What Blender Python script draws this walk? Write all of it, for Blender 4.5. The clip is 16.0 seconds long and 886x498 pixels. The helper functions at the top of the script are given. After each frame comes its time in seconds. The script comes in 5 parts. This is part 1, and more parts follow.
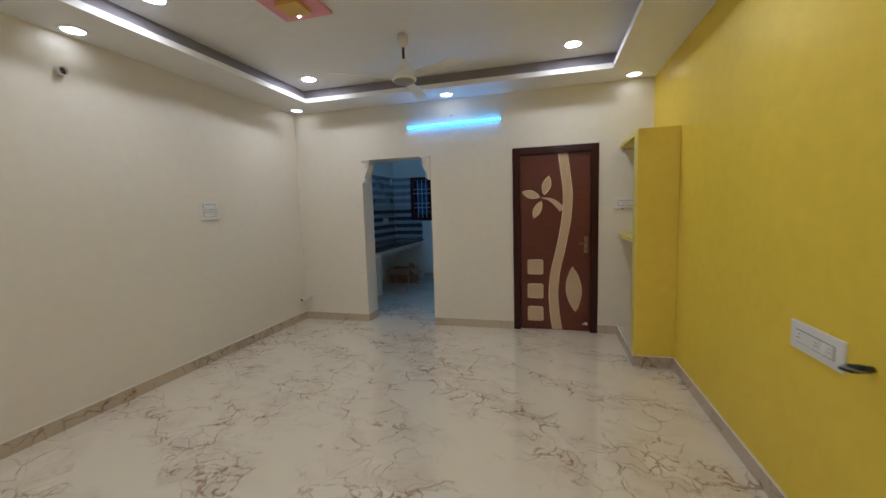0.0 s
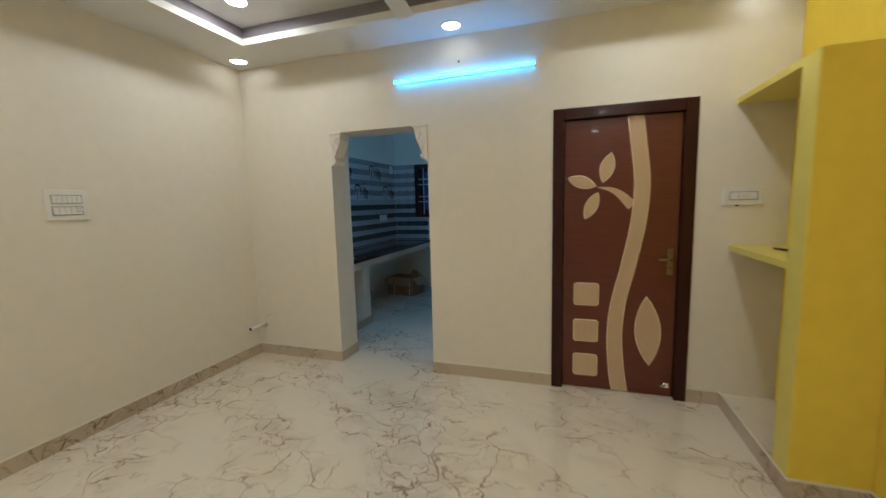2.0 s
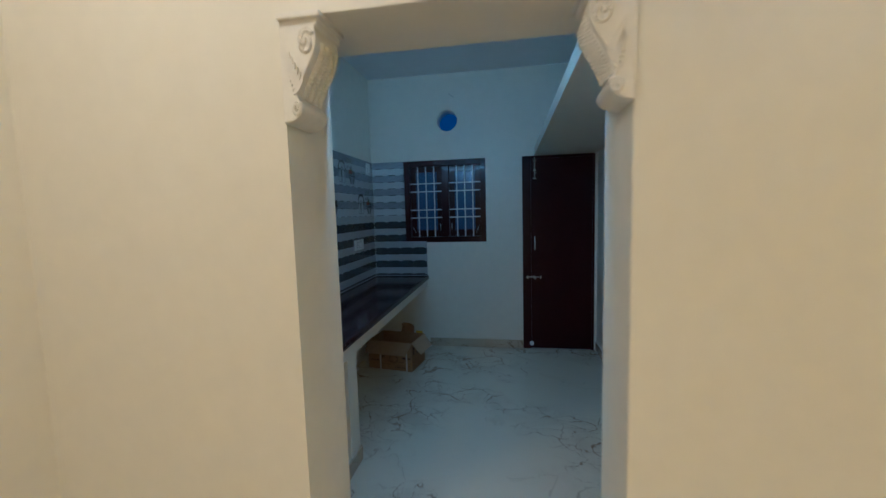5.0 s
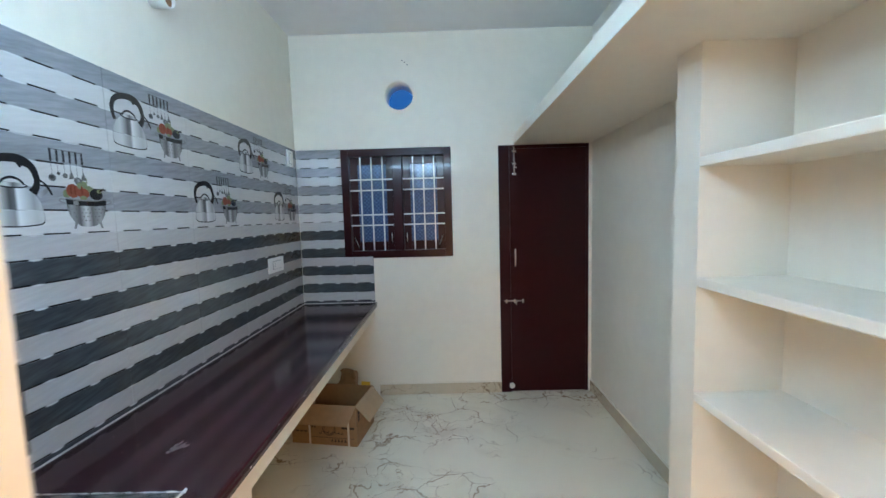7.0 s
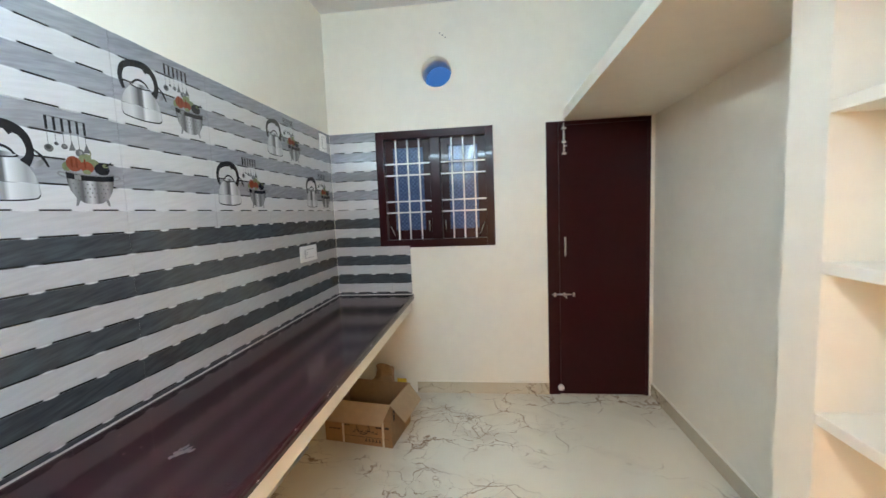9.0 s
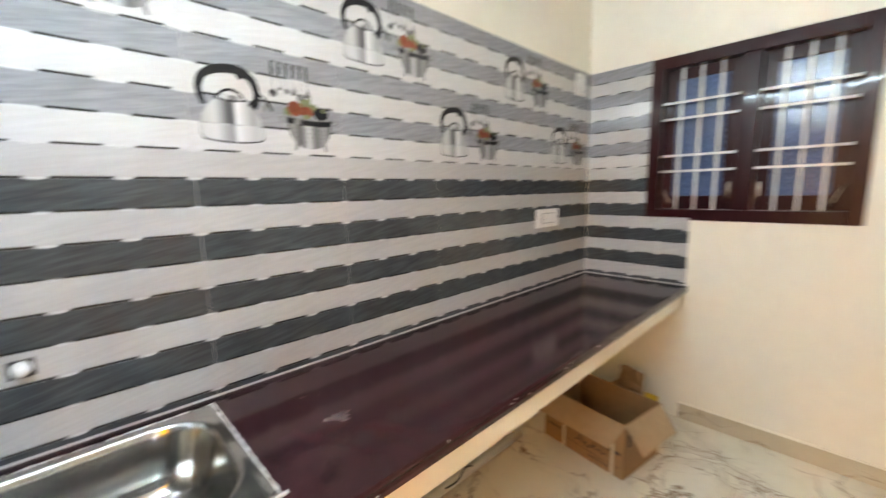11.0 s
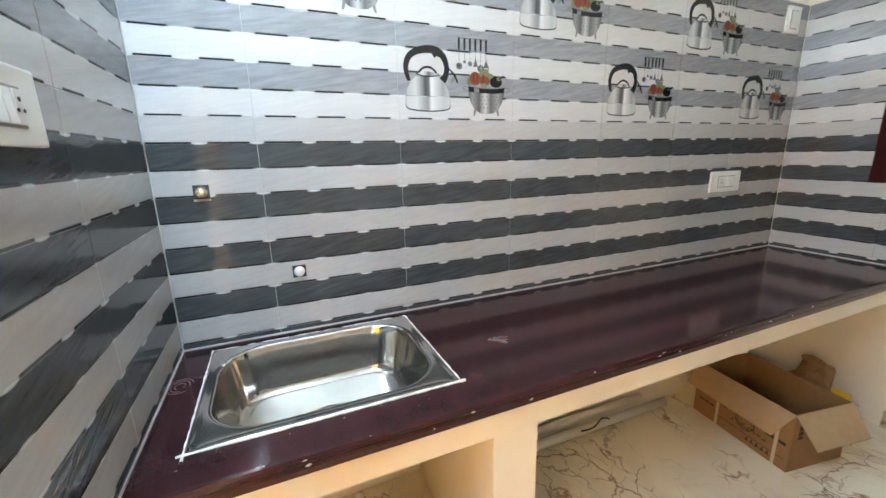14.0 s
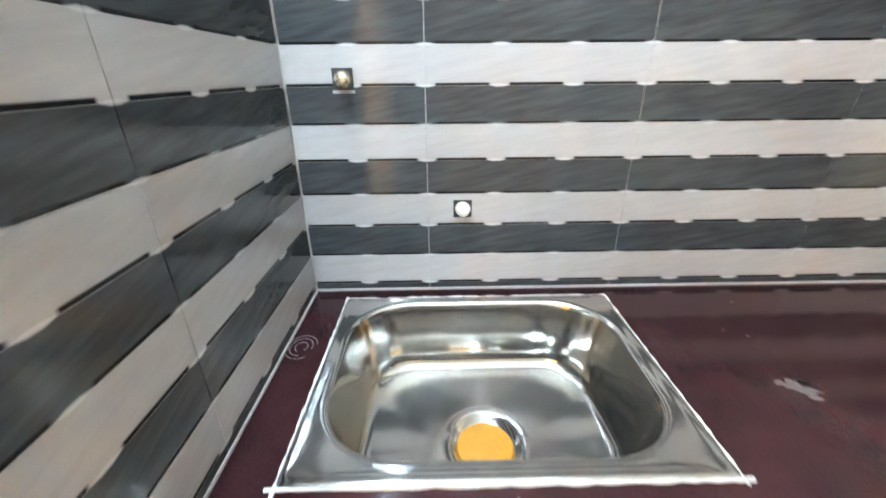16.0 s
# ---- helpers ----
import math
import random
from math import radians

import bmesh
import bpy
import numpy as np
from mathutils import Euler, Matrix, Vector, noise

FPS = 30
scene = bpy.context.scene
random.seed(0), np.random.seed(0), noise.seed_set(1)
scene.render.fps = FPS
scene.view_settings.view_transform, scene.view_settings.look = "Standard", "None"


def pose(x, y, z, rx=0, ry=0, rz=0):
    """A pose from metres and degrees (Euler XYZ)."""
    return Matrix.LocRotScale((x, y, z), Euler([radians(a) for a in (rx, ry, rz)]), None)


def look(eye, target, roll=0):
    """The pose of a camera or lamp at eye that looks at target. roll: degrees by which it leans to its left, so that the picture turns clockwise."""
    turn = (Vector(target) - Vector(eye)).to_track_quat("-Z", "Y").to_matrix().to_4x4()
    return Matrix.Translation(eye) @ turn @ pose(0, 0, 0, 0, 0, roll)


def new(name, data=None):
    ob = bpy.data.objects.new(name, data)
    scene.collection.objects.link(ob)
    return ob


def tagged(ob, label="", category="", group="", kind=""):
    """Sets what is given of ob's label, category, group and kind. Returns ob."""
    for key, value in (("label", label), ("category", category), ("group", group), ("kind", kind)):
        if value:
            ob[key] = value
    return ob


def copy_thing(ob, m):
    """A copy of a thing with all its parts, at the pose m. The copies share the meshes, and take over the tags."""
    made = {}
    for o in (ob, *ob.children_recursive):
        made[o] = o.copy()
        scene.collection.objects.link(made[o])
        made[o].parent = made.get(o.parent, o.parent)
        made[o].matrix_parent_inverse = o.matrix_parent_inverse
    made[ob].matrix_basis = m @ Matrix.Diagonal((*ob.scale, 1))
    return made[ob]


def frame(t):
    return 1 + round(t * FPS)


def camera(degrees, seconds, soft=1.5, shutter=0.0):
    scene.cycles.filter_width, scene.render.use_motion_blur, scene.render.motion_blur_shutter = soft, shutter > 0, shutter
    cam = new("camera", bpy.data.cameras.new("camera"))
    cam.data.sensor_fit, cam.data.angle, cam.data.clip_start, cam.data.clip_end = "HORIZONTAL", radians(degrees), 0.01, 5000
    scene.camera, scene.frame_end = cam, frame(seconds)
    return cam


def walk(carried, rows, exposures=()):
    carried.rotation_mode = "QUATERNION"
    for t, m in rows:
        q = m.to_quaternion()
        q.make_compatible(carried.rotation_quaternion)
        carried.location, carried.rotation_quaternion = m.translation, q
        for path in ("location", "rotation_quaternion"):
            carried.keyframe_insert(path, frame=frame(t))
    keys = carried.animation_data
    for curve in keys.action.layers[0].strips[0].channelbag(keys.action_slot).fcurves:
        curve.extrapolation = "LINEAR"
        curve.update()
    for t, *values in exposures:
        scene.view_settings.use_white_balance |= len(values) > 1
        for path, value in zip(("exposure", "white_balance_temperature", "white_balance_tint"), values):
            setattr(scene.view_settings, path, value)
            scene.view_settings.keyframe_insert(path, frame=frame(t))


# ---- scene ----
cam = camera(97.1, 16.0, shutter=0.6)
PATH = [
    (0, (-0.088, 0.412, 1.445), (-0.618, 2.33, 1.24), -1.7),
    (0.5, (-0.162, 0.753, 1.454), (-0.678, 2.674, 1.238), -1.6),
    (1, (-0.165, 1.187, 1.458), (-0.697, 3.102, 1.235), -1.6),
    (1.5, (-0.257, 1.574, 1.446), (-0.828, 3.478, 1.219), -1.5),
    (2, (-0.373, 1.952, 1.447), (-0.993, 3.839, 1.215), -1.4),
    (2.5, (-0.533, 2.357, 1.457), (-1.199, 4.229, 1.228), -1.2),
    (3, (-0.789, 2.657, 1.447), (-1.477, 4.521, 1.215), -1.2),
    (3.5, (-0.98, 3.008, 1.465), (-1.642, 4.88, 1.23), -1.2),
    (3.7, (-1.072, 3.161, 1.486), (-1.712, 5.044, 1.268), -1.3),
    (5.8, (-1.988, 4.435, 1.545), (-2.119, 6.422, 1.36), -1.5),
    (6, (-1.988, 4.563, 1.533), (-2.082, 6.553, 1.353), -1.5),
    (6.5, (-1.995, 4.832, 1.553), (-2.032, 6.824, 1.381), -1.5),
    (7, (-2.08, 5.014, 1.544), (-2.103, 7.007, 1.377), -1.6),
    (7.5, (-2.084, 5.076, 1.557), (-2.129, 7.068, 1.391), -1.5),
    (8, (-2.092, 5.134, 1.538), (-2.177, 7.124, 1.364), -1.5),
    (8.2, (-2.107, 5.151, 1.521), (-2.206, 7.141, 1.342), -1.6),
    (10.3, (-2.041, 5.594, 1.452), (-2.89, 7.386, 1.194), -1.5),
    (10.5, (-2.082, 5.666, 1.454), (-3.076, 7.379, 1.177), -1.1),
    (11, (-2.097, 5.756, 1.4), (-3.516, 7.135, 1.106), -1.2),
    (11.5, (-2.02, 5.765, 1.358), (-3.789, 6.611, 0.965), -0.6),
    (12, (-1.958, 5.708, 1.363), (-3.85, 6.152, 0.89), -0.5),
    (12.5, (-1.945, 5.623, 1.385), (-3.842, 6.035, 0.905), -0.6),
    (13, (-1.948, 5.587, 1.396), (-3.795, 6.196, 0.929), -1.0),
    (13.5, (-1.952, 5.608, 1.406), (-3.741, 6.378, 0.951), -1.3),
    (14, (-1.986, 5.605, 1.399), (-3.774, 6.369, 0.931), -1.3),
    (14.5, (-2.068, 5.566, 1.356), (-3.893, 6.175, 0.81), -0.9),
    (15, (-2.155, 5.531, 1.324), (-3.989, 5.925, 0.628), -0.5),
    (15.5, (-2.35, 5.592, 1.293), (-4.169, 5.779, 0.483), -0.4),
    (16, (-2.467, 5.598, 1.317), (-4.292, 5.624, 0.499), -0.5),
]

EXPOSURES = [(0.0, -0.10, 3980, 10), (1.5, 0.06, 4050, 5), (3.5, 0.20, 4560, 6), (5.8, 1.05, 4250, 9), (6.0, 1.3, 4350, 10), (6.5, 1.85, 5050, 15), (7.0, 2.38, 5850, 23), (7.6, 2.67, 6700, 28), (8.2, 2.72, 6800, 28),
             (10.3, 2.92, 7200, 30), (11.0, 3.1, 7900, 33), (12.0, 3.07, 8700, 38), (12.6, 3.0, 8000, 34), (13.5, 3.05, 7200, 29), (14.2, 3.08, 7400, 30), (15.0, 3.28, 8200, 34), (15.6, 3.5, 7500, 31), (16.0, 3.54, 7500, 30)]
walk(cam, [(t, look(eye, target, roll)) for t, eye, target, roll in PATH], EXPOSURES)

# ---- plan, metres ----
HX0, HX1, HY0, HY1 = -3.33, 0.945, -1.8, 5.0        # hall
KX0, KX1, KY0, KY1 = -3.333, -0.862, 5.285, 8.322     # kitchen
SOFFIT, TRAY, KCEIL = 2.72, 2.875, 3.04
OPEN0, OPEN1, OPENTOP = -2.393, -1.485, 2.08
TILE_TOP, BAND = 2.12, 0.075
COUNTER = 0.825

# ---- world ----
world = bpy.data.worlds.new("dusk_sky")
world.use_nodes = True
scene.world = world
_sky = world.node_tree.nodes.new("ShaderNodeTexSky")
_sky.sky_type, _sky.sun_disc, _sky.sun_elevation, _sky.sun_rotation = "NISHITA", False, radians(12), radians(200)
world.node_tree.links.new(_sky.outputs["Color"], world.node_tree.nodes["Background"].inputs["Color"])
world.node_tree.nodes["Background"].inputs["Strength"].default_value = 0.05

WARM, COOL, BLUE = (1.0, 0.71, 0.41), (0.49, 0.815, 1.0), (0.20, 0.63, 1.0)
SOFFIT_GLOW, TRAY_GLOW, KITCHEN_GLOW, BLUE_GLOW = 13.0, 188.0, 36.0, 7.0


# ---- materials ----
def mat(name, base, rough=0.5, metal=0.0, grain=0.06, scale=8.0, bump=0.0, bscale=120.0, coat=0.0, spec=0.5):
    """A surface with broad tonal variation, finer grain and a little relief."""
    m = bpy.data.materials.new(name)
    m.use_nodes = True
    nt = m.node_tree
    b = nt.nodes["Principled BSDF"]
    b.inputs["Roughness"].default_value, b.inputs["Metallic"].default_value = rough, metal
    b.inputs["Coat Weight"].default_value, b.inputs["Specular IOR Level"].default_value = coat, spec
    tc = nt.nodes.new("ShaderNodeTexCoord")
    n1, n2 = nt.nodes.new("ShaderNodeTexNoise"), nt.nodes.new("ShaderNodeTexNoise")
    n1.inputs["Scale"].default_value, n2.inputs["Scale"].default_value = scale * 0.2, scale * 4
    n1.inputs["Detail"].default_value = n2.inputs["Detail"].default_value = 4
    geo = nt.nodes.new("ShaderNodeNewGeometry")
    for n in (n1, n2):
        nt.links.new(geo.outputs["Position"], n.inputs["Vector"])
    add = nt.nodes.new("ShaderNodeMath")
    add.operation = "ADD"
    nt.links.new(n1.outputs["Fac"], add.inputs[0])
    nt.links.new(n2.outputs["Fac"], add.inputs[1])
    ramp = nt.nodes.new("ShaderNodeMapRange")
    ramp.inputs[1].default_value, ramp.inputs[2].default_value = 0.6, 1.4
    ramp.inputs[3].default_value, ramp.inputs[4].default_value = 1 - grain, 1 + grain
    nt.links.new(add.outputs[0], ramp.inputs[0])
    mul = nt.nodes.new("ShaderNodeVectorMath")
    mul.operation = "SCALE"
    mul.inputs[0].default_value = base[:3]
    nt.links.new(ramp.outputs[0], mul.inputs["Scale"])
    nt.links.new(mul.outputs[0], b.inputs["Base Color"])
    if bump:
        n3 = nt.nodes.new("ShaderNodeTexNoise")
        n3.inputs["Scale"].default_value, n3.inputs["Detail"].default_value = bscale, 3
        nt.links.new(geo.outputs["Position"], n3.inputs["Vector"])
        bp = nt.nodes.new("ShaderNodeBump")
        bp.inputs["Strength"].default_value, bp.inputs["Distance"].default_value = bump, 0.002
        nt.links.new(n3.outputs["Fac"], bp.inputs["Height"])
        nt.links.new(bp.outputs[0], b.inputs["Normal"])
    return m


def glow(name, color, strength, base=0.9):
    m = bpy.data.materials.new(name)
    m.use_nodes = True
    b = m.node_tree.nodes["Principled BSDF"]
    b.inputs["Base Color"].default_value = (base, base, base, 1)
    b.inputs["Emission Color"].default_value, b.inputs["Emission Strength"].default_value = (*color, 1), strength
    return m


def marble(name, base, vein, rough, amount=1.0, coat=0.0):
    """Polished vitrified tile with a cracked brown vein figure."""
    m = bpy.data.materials.new(name)
    m.use_nodes = True
    nt = m.node_tree
    N, L = nt.nodes.new, nt.links.new
    b = nt.nodes["Principled BSDF"]
    b.inputs["Roughness"].default_value, b.inputs["Coat Weight"].default_value, b.inputs["Coat Roughness"].default_value = rough, coat, 0.04
    geo = N("ShaderNodeNewGeometry")

    def noise_of(scale, detail, source):
        n = N("ShaderNodeTexNoise")
        n.inputs["Scale"].default_value, n.inputs["Detail"].default_value = scale, detail
        L(source, n.inputs["Vector"])
        return n

    def math_of(op, a, c):
        n = N("ShaderNodeMath")
        n.operation, n.use_clamp = op, False
        for k, v in enumerate((a, c)):
            if isinstance(v, (int, float)):
                n.inputs[k].default_value = v
            else:
                L(v, n.inputs[k])
        return n.outputs[0]

    def range_of(v, a, c, d, e):
        n = N("ShaderNodeMapRange")
        n.inputs[1].default_value, n.inputs[2].default_value, n.inputs[3].default_value, n.inputs[4].default_value = a, c, d, e
        L(v, n.inputs[0])
        return n.outputs[0]

    warp = noise_of(3.2, 6, geo.outputs["Position"])
    sub = N("ShaderNodeVectorMath")
    sub.operation = "SCALE"
    sub.inputs["Scale"].default_value = 0.42
    L(warp.outputs["Color"], sub.inputs[0])
    vec = N("ShaderNodeVectorMath")
    L(geo.outputs["Position"], vec.inputs[0])
    L(sub.outputs[0], vec.inputs[1])
    stretch = N("ShaderNodeVectorMath")
    stretch.operation = "MULTIPLY"
    stretch.inputs[1].default_value = (0.85, 1.2, 1.0)
    L(vec.outputs[0], stretch.inputs[0])
    total = None
    thin = noise_of(7.0, 4, geo.outputs["Position"]).outputs["Fac"]
    sep = N("ShaderNodeSeparateXYZ")
    L(vec.outputs[0], sep.inputs[0])
    lay = N("ShaderNodeCombineXYZ")
    L(math_of("MULTIPLY", math_of("SUBTRACT", math_of("MULTIPLY", sep.outputs[0], 0.80), math_of("MULTIPLY", sep.outputs[1], 0.60)), 0.9), lay.inputs[0])
    L(math_of("MULTIPLY", math_of("ADD", math_of("MULTIPLY", sep.outputs[0], 0.60), math_of("MULTIPLY", sep.outputs[1], 0.80)), 2.6), lay.inputs[1])
    L(sep.outputs[2], lay.inputs[2])
    cluster = noise_of(0.95, 3, lay.outputs[0]).outputs["Fac"]
    for scale, lo, hi, a, c, weight in ((3.4, 0.003, 0.038, 0.42, 0.55, 0.90), (6.5, 0.004, 0.052, 0.47, 0.60, 0.85), (12.0, 0.004, 0.075, 0.53, 0.67, 0.5)):
        v = N("ShaderNodeTexVoronoi")
        v.feature = "DISTANCE_TO_EDGE"
        v.inputs["Scale"].default_value = scale
        L(stretch.outputs[0], v.inputs["Vector"])
        wide = range_of(thin, 0.38, 0.70, lo, hi)
        line = math_of("MAXIMUM", math_of("SUBTRACT", 1.0, math_of("DIVIDE", v.outputs["Distance"], wide)), 0.0)
        one = math_of("MULTIPLY", math_of("POWER", line, 0.75), range_of(cluster, a, c, 0.0, weight))
        total = one if total is None else math_of("MAXIMUM", total, one)
    halo = math_of("MULTIPLY", range_of(cluster, 0.42, 0.62, 0.0, 0.22), range_of(noise_of(5.0, 5, stretch.outputs[0]).outputs["Fac"], 0.4, 0.62, 0.0, 1.0))
    fac = math_of("MULTIPLY", math_of("MAXIMUM", total, halo), amount)
    mix = N("ShaderNodeMix")
    mix.data_type = "RGBA"
    mix.inputs[6].default_value, mix.inputs[7].default_value = (*base, 1), (*vein, 1)
    L(fac, mix.inputs[0])
    L(mix.outputs[2], b.inputs["Base Color"])
    return m


PAINT = mat("cream_wall_paint", (0.80, 0.752, 0.64), 0.42, grain=0.035, scale=3, bump=0.08, bscale=260)
WHITE = mat("white_ceiling_paint", (0.80, 0.79, 0.77), 0.55, grain=0.03, scale=3, bump=0.06, bscale=200)
YELLOW = mat("yellow_wall_paint", (0.81, 0.62, 0.002), 0.42, grain=0.05, scale=3, bump=0.05, bscale=260, spec=0.16)
PALEYELLOW = mat("pale_yellow_edge_paint", (0.76, 0.66, 0.10), 0.45, grain=0.04, scale=4, bump=0.08, bscale=260)
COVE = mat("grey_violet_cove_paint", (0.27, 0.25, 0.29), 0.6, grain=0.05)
MARBLE = marble("polished_marble_tile", (0.78, 0.715, 0.575), (0.22, 0.11, 0.05), 0.055, coat=0.6)
SKIRT = marble("beige_marble_skirting", (0.56, 0.48, 0.35), (0.16, 0.095, 0.055), 0.18)
ROSEWOOD = mat("dark_varnished_wood_frame", (0.032, 0.0056, 0.0040), 0.26, grain=0.10, scale=6, bump=0.04, bscale=60, coat=0.06, spec=0.3)
MAROON = mat("maroon_gloss_paint", (0.026, 0.0024, 0.0036), 0.30, grain=0.12, scale=5, bump=0.05, bscale=60, coat=0.12, spec=0.16)
GRANITE = mat("maroon_polished_granite", (0.038, 0.0122, 0.0140), 0.12, grain=0.35, scale=60, spec=0.34)
STEEL = mat("polished_stainless_steel", (0.57, 0.56, 0.54), 0.115, 1.0, grain=0.06, scale=30, bump=0.02, bscale=25)
CHROME = mat("chrome", (0.75, 0.74, 0.72), 0.14, 1.0, grain=0.04)
ALU = mat("white_painted_steel_bar", (0.72, 0.72, 0.72), 0.35, grain=0.04)
PLASTIC = mat("white_plastic", (0.80, 0.79, 0.76), 0.28, grain=0.02)
GREYPLASTIC = mat("grey_plastic_gap", (0.30, 0.30, 0.29), 0.4, grain=0.03)
DARK = mat("black_plastic", (0.02, 0.02, 0.02), 0.45, grain=0.1)
PVC = mat("white_pvc_pipe", (0.74, 0.72, 0.66), 0.35, grain=0.06, scale=12)
PLASTER = mat("white_moulded_plaster", (0.78, 0.74, 0.66), 0.5, grain=0.05, scale=12, bump=0.15, bscale=90)
CEMENT = mat("dried_cement_film", (0.17, 0.13, 0.125), 0.6, grain=0.25, scale=60)
CARD = mat("brown_cardboard", (0.30, 0.17, 0.075), 0.75, grain=0.14, scale=7, bump=0.15, bscale=70)
CARDIN = mat("pale_cardboard_flap", (0.38, 0.26, 0.15), 0.75, grain=0.12, scale=7, bump=0.12, bscale=70)
INK = mat("dark_brown_print_ink", (0.045, 0.024, 0.016), 0.7, grain=0.2, scale=20)
TAPE = mat("pale_packing_tape", (0.62, 0.55, 0.42), 0.3, grain=0.05)
SEALANT = mat("grey_white_sealant", (0.66, 0.66, 0.64), 0.4, grain=0.25, scale=40)
GROUT = mat("white_grout", (0.46, 0.45, 0.435), 0.7, grain=0.1, scale=20)
BLUEPAINT = mat("bright_blue_sheet", (0.03, 0.14, 0.55), 0.5, grain=0.08)


class Nodes:
    """Short hands for building a node tree."""

    def __init__(self, name, rough, coat=0.0):
        self.m = bpy.data.materials.new(name)
        self.m.use_nodes = True
        self.nt = self.m.node_tree
        self.b = self.nt.nodes["Principled BSDF"]
        self.b.inputs["Roughness"].default_value, self.b.inputs["Coat Weight"].default_value = rough, coat

    def op(self, kind, a, c=0.0, d=0.0):
        n = self.nt.nodes.new("ShaderNodeMath")
        n.operation = kind
        for k, v in enumerate((a, c, d)):
            if isinstance(v, (int, float)):
                n.inputs[k].default_value = v
            else:
                self.nt.links.new(v, n.inputs[k])
        return n.outputs[0]

    def xyz(self):
        tc, sep = self.nt.nodes.new("ShaderNodeTexCoord"), self.nt.nodes.new("ShaderNodeSeparateXYZ")
        self.nt.links.new(tc.outputs["Object"], sep.inputs[0])
        return sep.outputs

    def join(self, x, y, z):
        n = self.nt.nodes.new("ShaderNodeCombineXYZ")
        for k, v in enumerate((x, y, z)):
            if isinstance(v, (int, float)):
                n.inputs[k].default_value = v
            else:
                self.nt.links.new(v, n.inputs[k])
        return n.outputs[0]

    def noise(self, vec, scale, detail=3):
        n = self.nt.nodes.new("ShaderNodeTexNoise")
        n.inputs["Scale"].default_value, n.inputs["Detail"].default_value = scale, detail
        self.nt.links.new(vec, n.inputs["Vector"])
        return n.outputs["Fac"]

    def span(self, v, a, c, d=0.0, e=1.0):
        n = self.nt.nodes.new("ShaderNodeMapRange")
        for k, w in enumerate((a, c, d, e)):
            n.inputs[k + 1].default_value = w
        self.nt.links.new(v, n.inputs[0])
        return n.outputs[0]

    def mix(self, fac, a, c):
        n = self.nt.nodes.new("ShaderNodeMix")
        n.data_type = "RGBA"
        for k, v in ((0, fac), (6, a), (7, c)):
            if isinstance(v, tuple):
                n.inputs[k].default_value = (*v[:3], 1)
            elif isinstance(v, (int, float)):
                n.inputs[k].default_value = v
            else:
                self.nt.links.new(v, n.inputs[k])
        return n.outputs[2]

    def ramp(self, fac, stops):
        n = self.nt.nodes.new("ShaderNodeValToRGB")
        el = n.color_ramp.elements
        while len(el) < len(stops):
            el.new(0.5)
        for e, (p, c) in zip(el, stops):
            e.position, e.color = p, (c, c, c, 1) if isinstance(c, float) else (*c, 1)
        self.nt.links.new(fac, n.inputs[0])
        return n.outputs[0]

    def done(self, color):
        self.nt.links.new(color, self.b.inputs["Base Color"])
        return self.m


def banded_tile(name, tones, reach):
    """Printed ceramic tile with four bands, foot to top, black dashed lines between them and pale knots between the dashes."""
    k = Nodes(name, 0.075)
    x, _, z = k.xyz()
    info = k.nt.nodes.new("ShaderNodeObjectInfo")
    phase = k.op("FRACT", k.op("DIVIDE", x, 0.15))
    away = k.op("ABSOLUTE", k.op("SUBTRACT", phase, 0.5))          # 0 mid dash, 0.5 at the knot
    level = k.op("DIVIDE", z, BAND)
    rung = k.op("FRACT", level)
    row = k.op("FLOOR", level)
    grain_at = k.join(k.op("MULTIPLY", k.op("ADD", x, k.op("MULTIPLY", z, 2.2)), 5.0), info.outputs["Random"], k.op("MULTIPLY", k.op("SUBTRACT", z, k.op("MULTIPLY", x, 0.22)), 60.0))
    grain = k.span(k.noise(grain_at, 1.6, 5), 0.3, 0.7, -1.0, 1.0)
    color = k.mix(0.0, tones[0], tones[0])
    for n in (1, 2, 3):
        color = k.mix(k.op("GREATER_THAN", row, n - 0.5), color, tones[n])
    scale = k.nt.nodes.new("ShaderNodeVectorMath")
    scale.operation = "SCALE"
    k.nt.links.new(color, scale.inputs[0])
    tone = k.nt.nodes.new("ShaderNodeSeparateColor")
    k.nt.links.new(color, tone.inputs[0])
    k.nt.links.new(k.op("MULTIPLY_ADD", grain, k.span(tone.outputs[0], 0.10, 0.45, 0.26, 0.05), 1.0), scale.inputs["Scale"])
    metres = k.op("MULTIPLY", rung, BAND)
    dash = k.op("MULTIPLY", k.span(metres, 0.0062, 0.0042), k.span(away, reach + 0.018, reach - 0.018))
    knot_h = k.op("MULTIPLY", k.span(away, reach, reach + 0.09), 0.0026)
    edge = k.op("MINIMUM", metres, k.op("SUBTRACT", BAND, metres))
    knot = k.op("MULTIPLY", k.span(k.op("SUBTRACT", knot_h, edge), -0.0012, 0.0012), 0.8)
    out = k.mix(knot, scale.outputs[0], (0.62, 0.62, 0.62))
    out = k.mix(dash, out, (0.012, 0.012, 0.014))
    bump = k.nt.nodes.new("ShaderNodeBump")
    bump.inputs["Strength"].default_value, bump.inputs["Distance"].default_value = 0.25, 0.001
    k.nt.links.new(k.op("ADD", k.op("MULTIPLY", grain, 0.3), k.op("MULTIPLY", dash, -1.0)), bump.inputs["Height"])
    k.nt.links.new(bump.outputs[0], k.b.inputs["Normal"])
    return k.done(out)


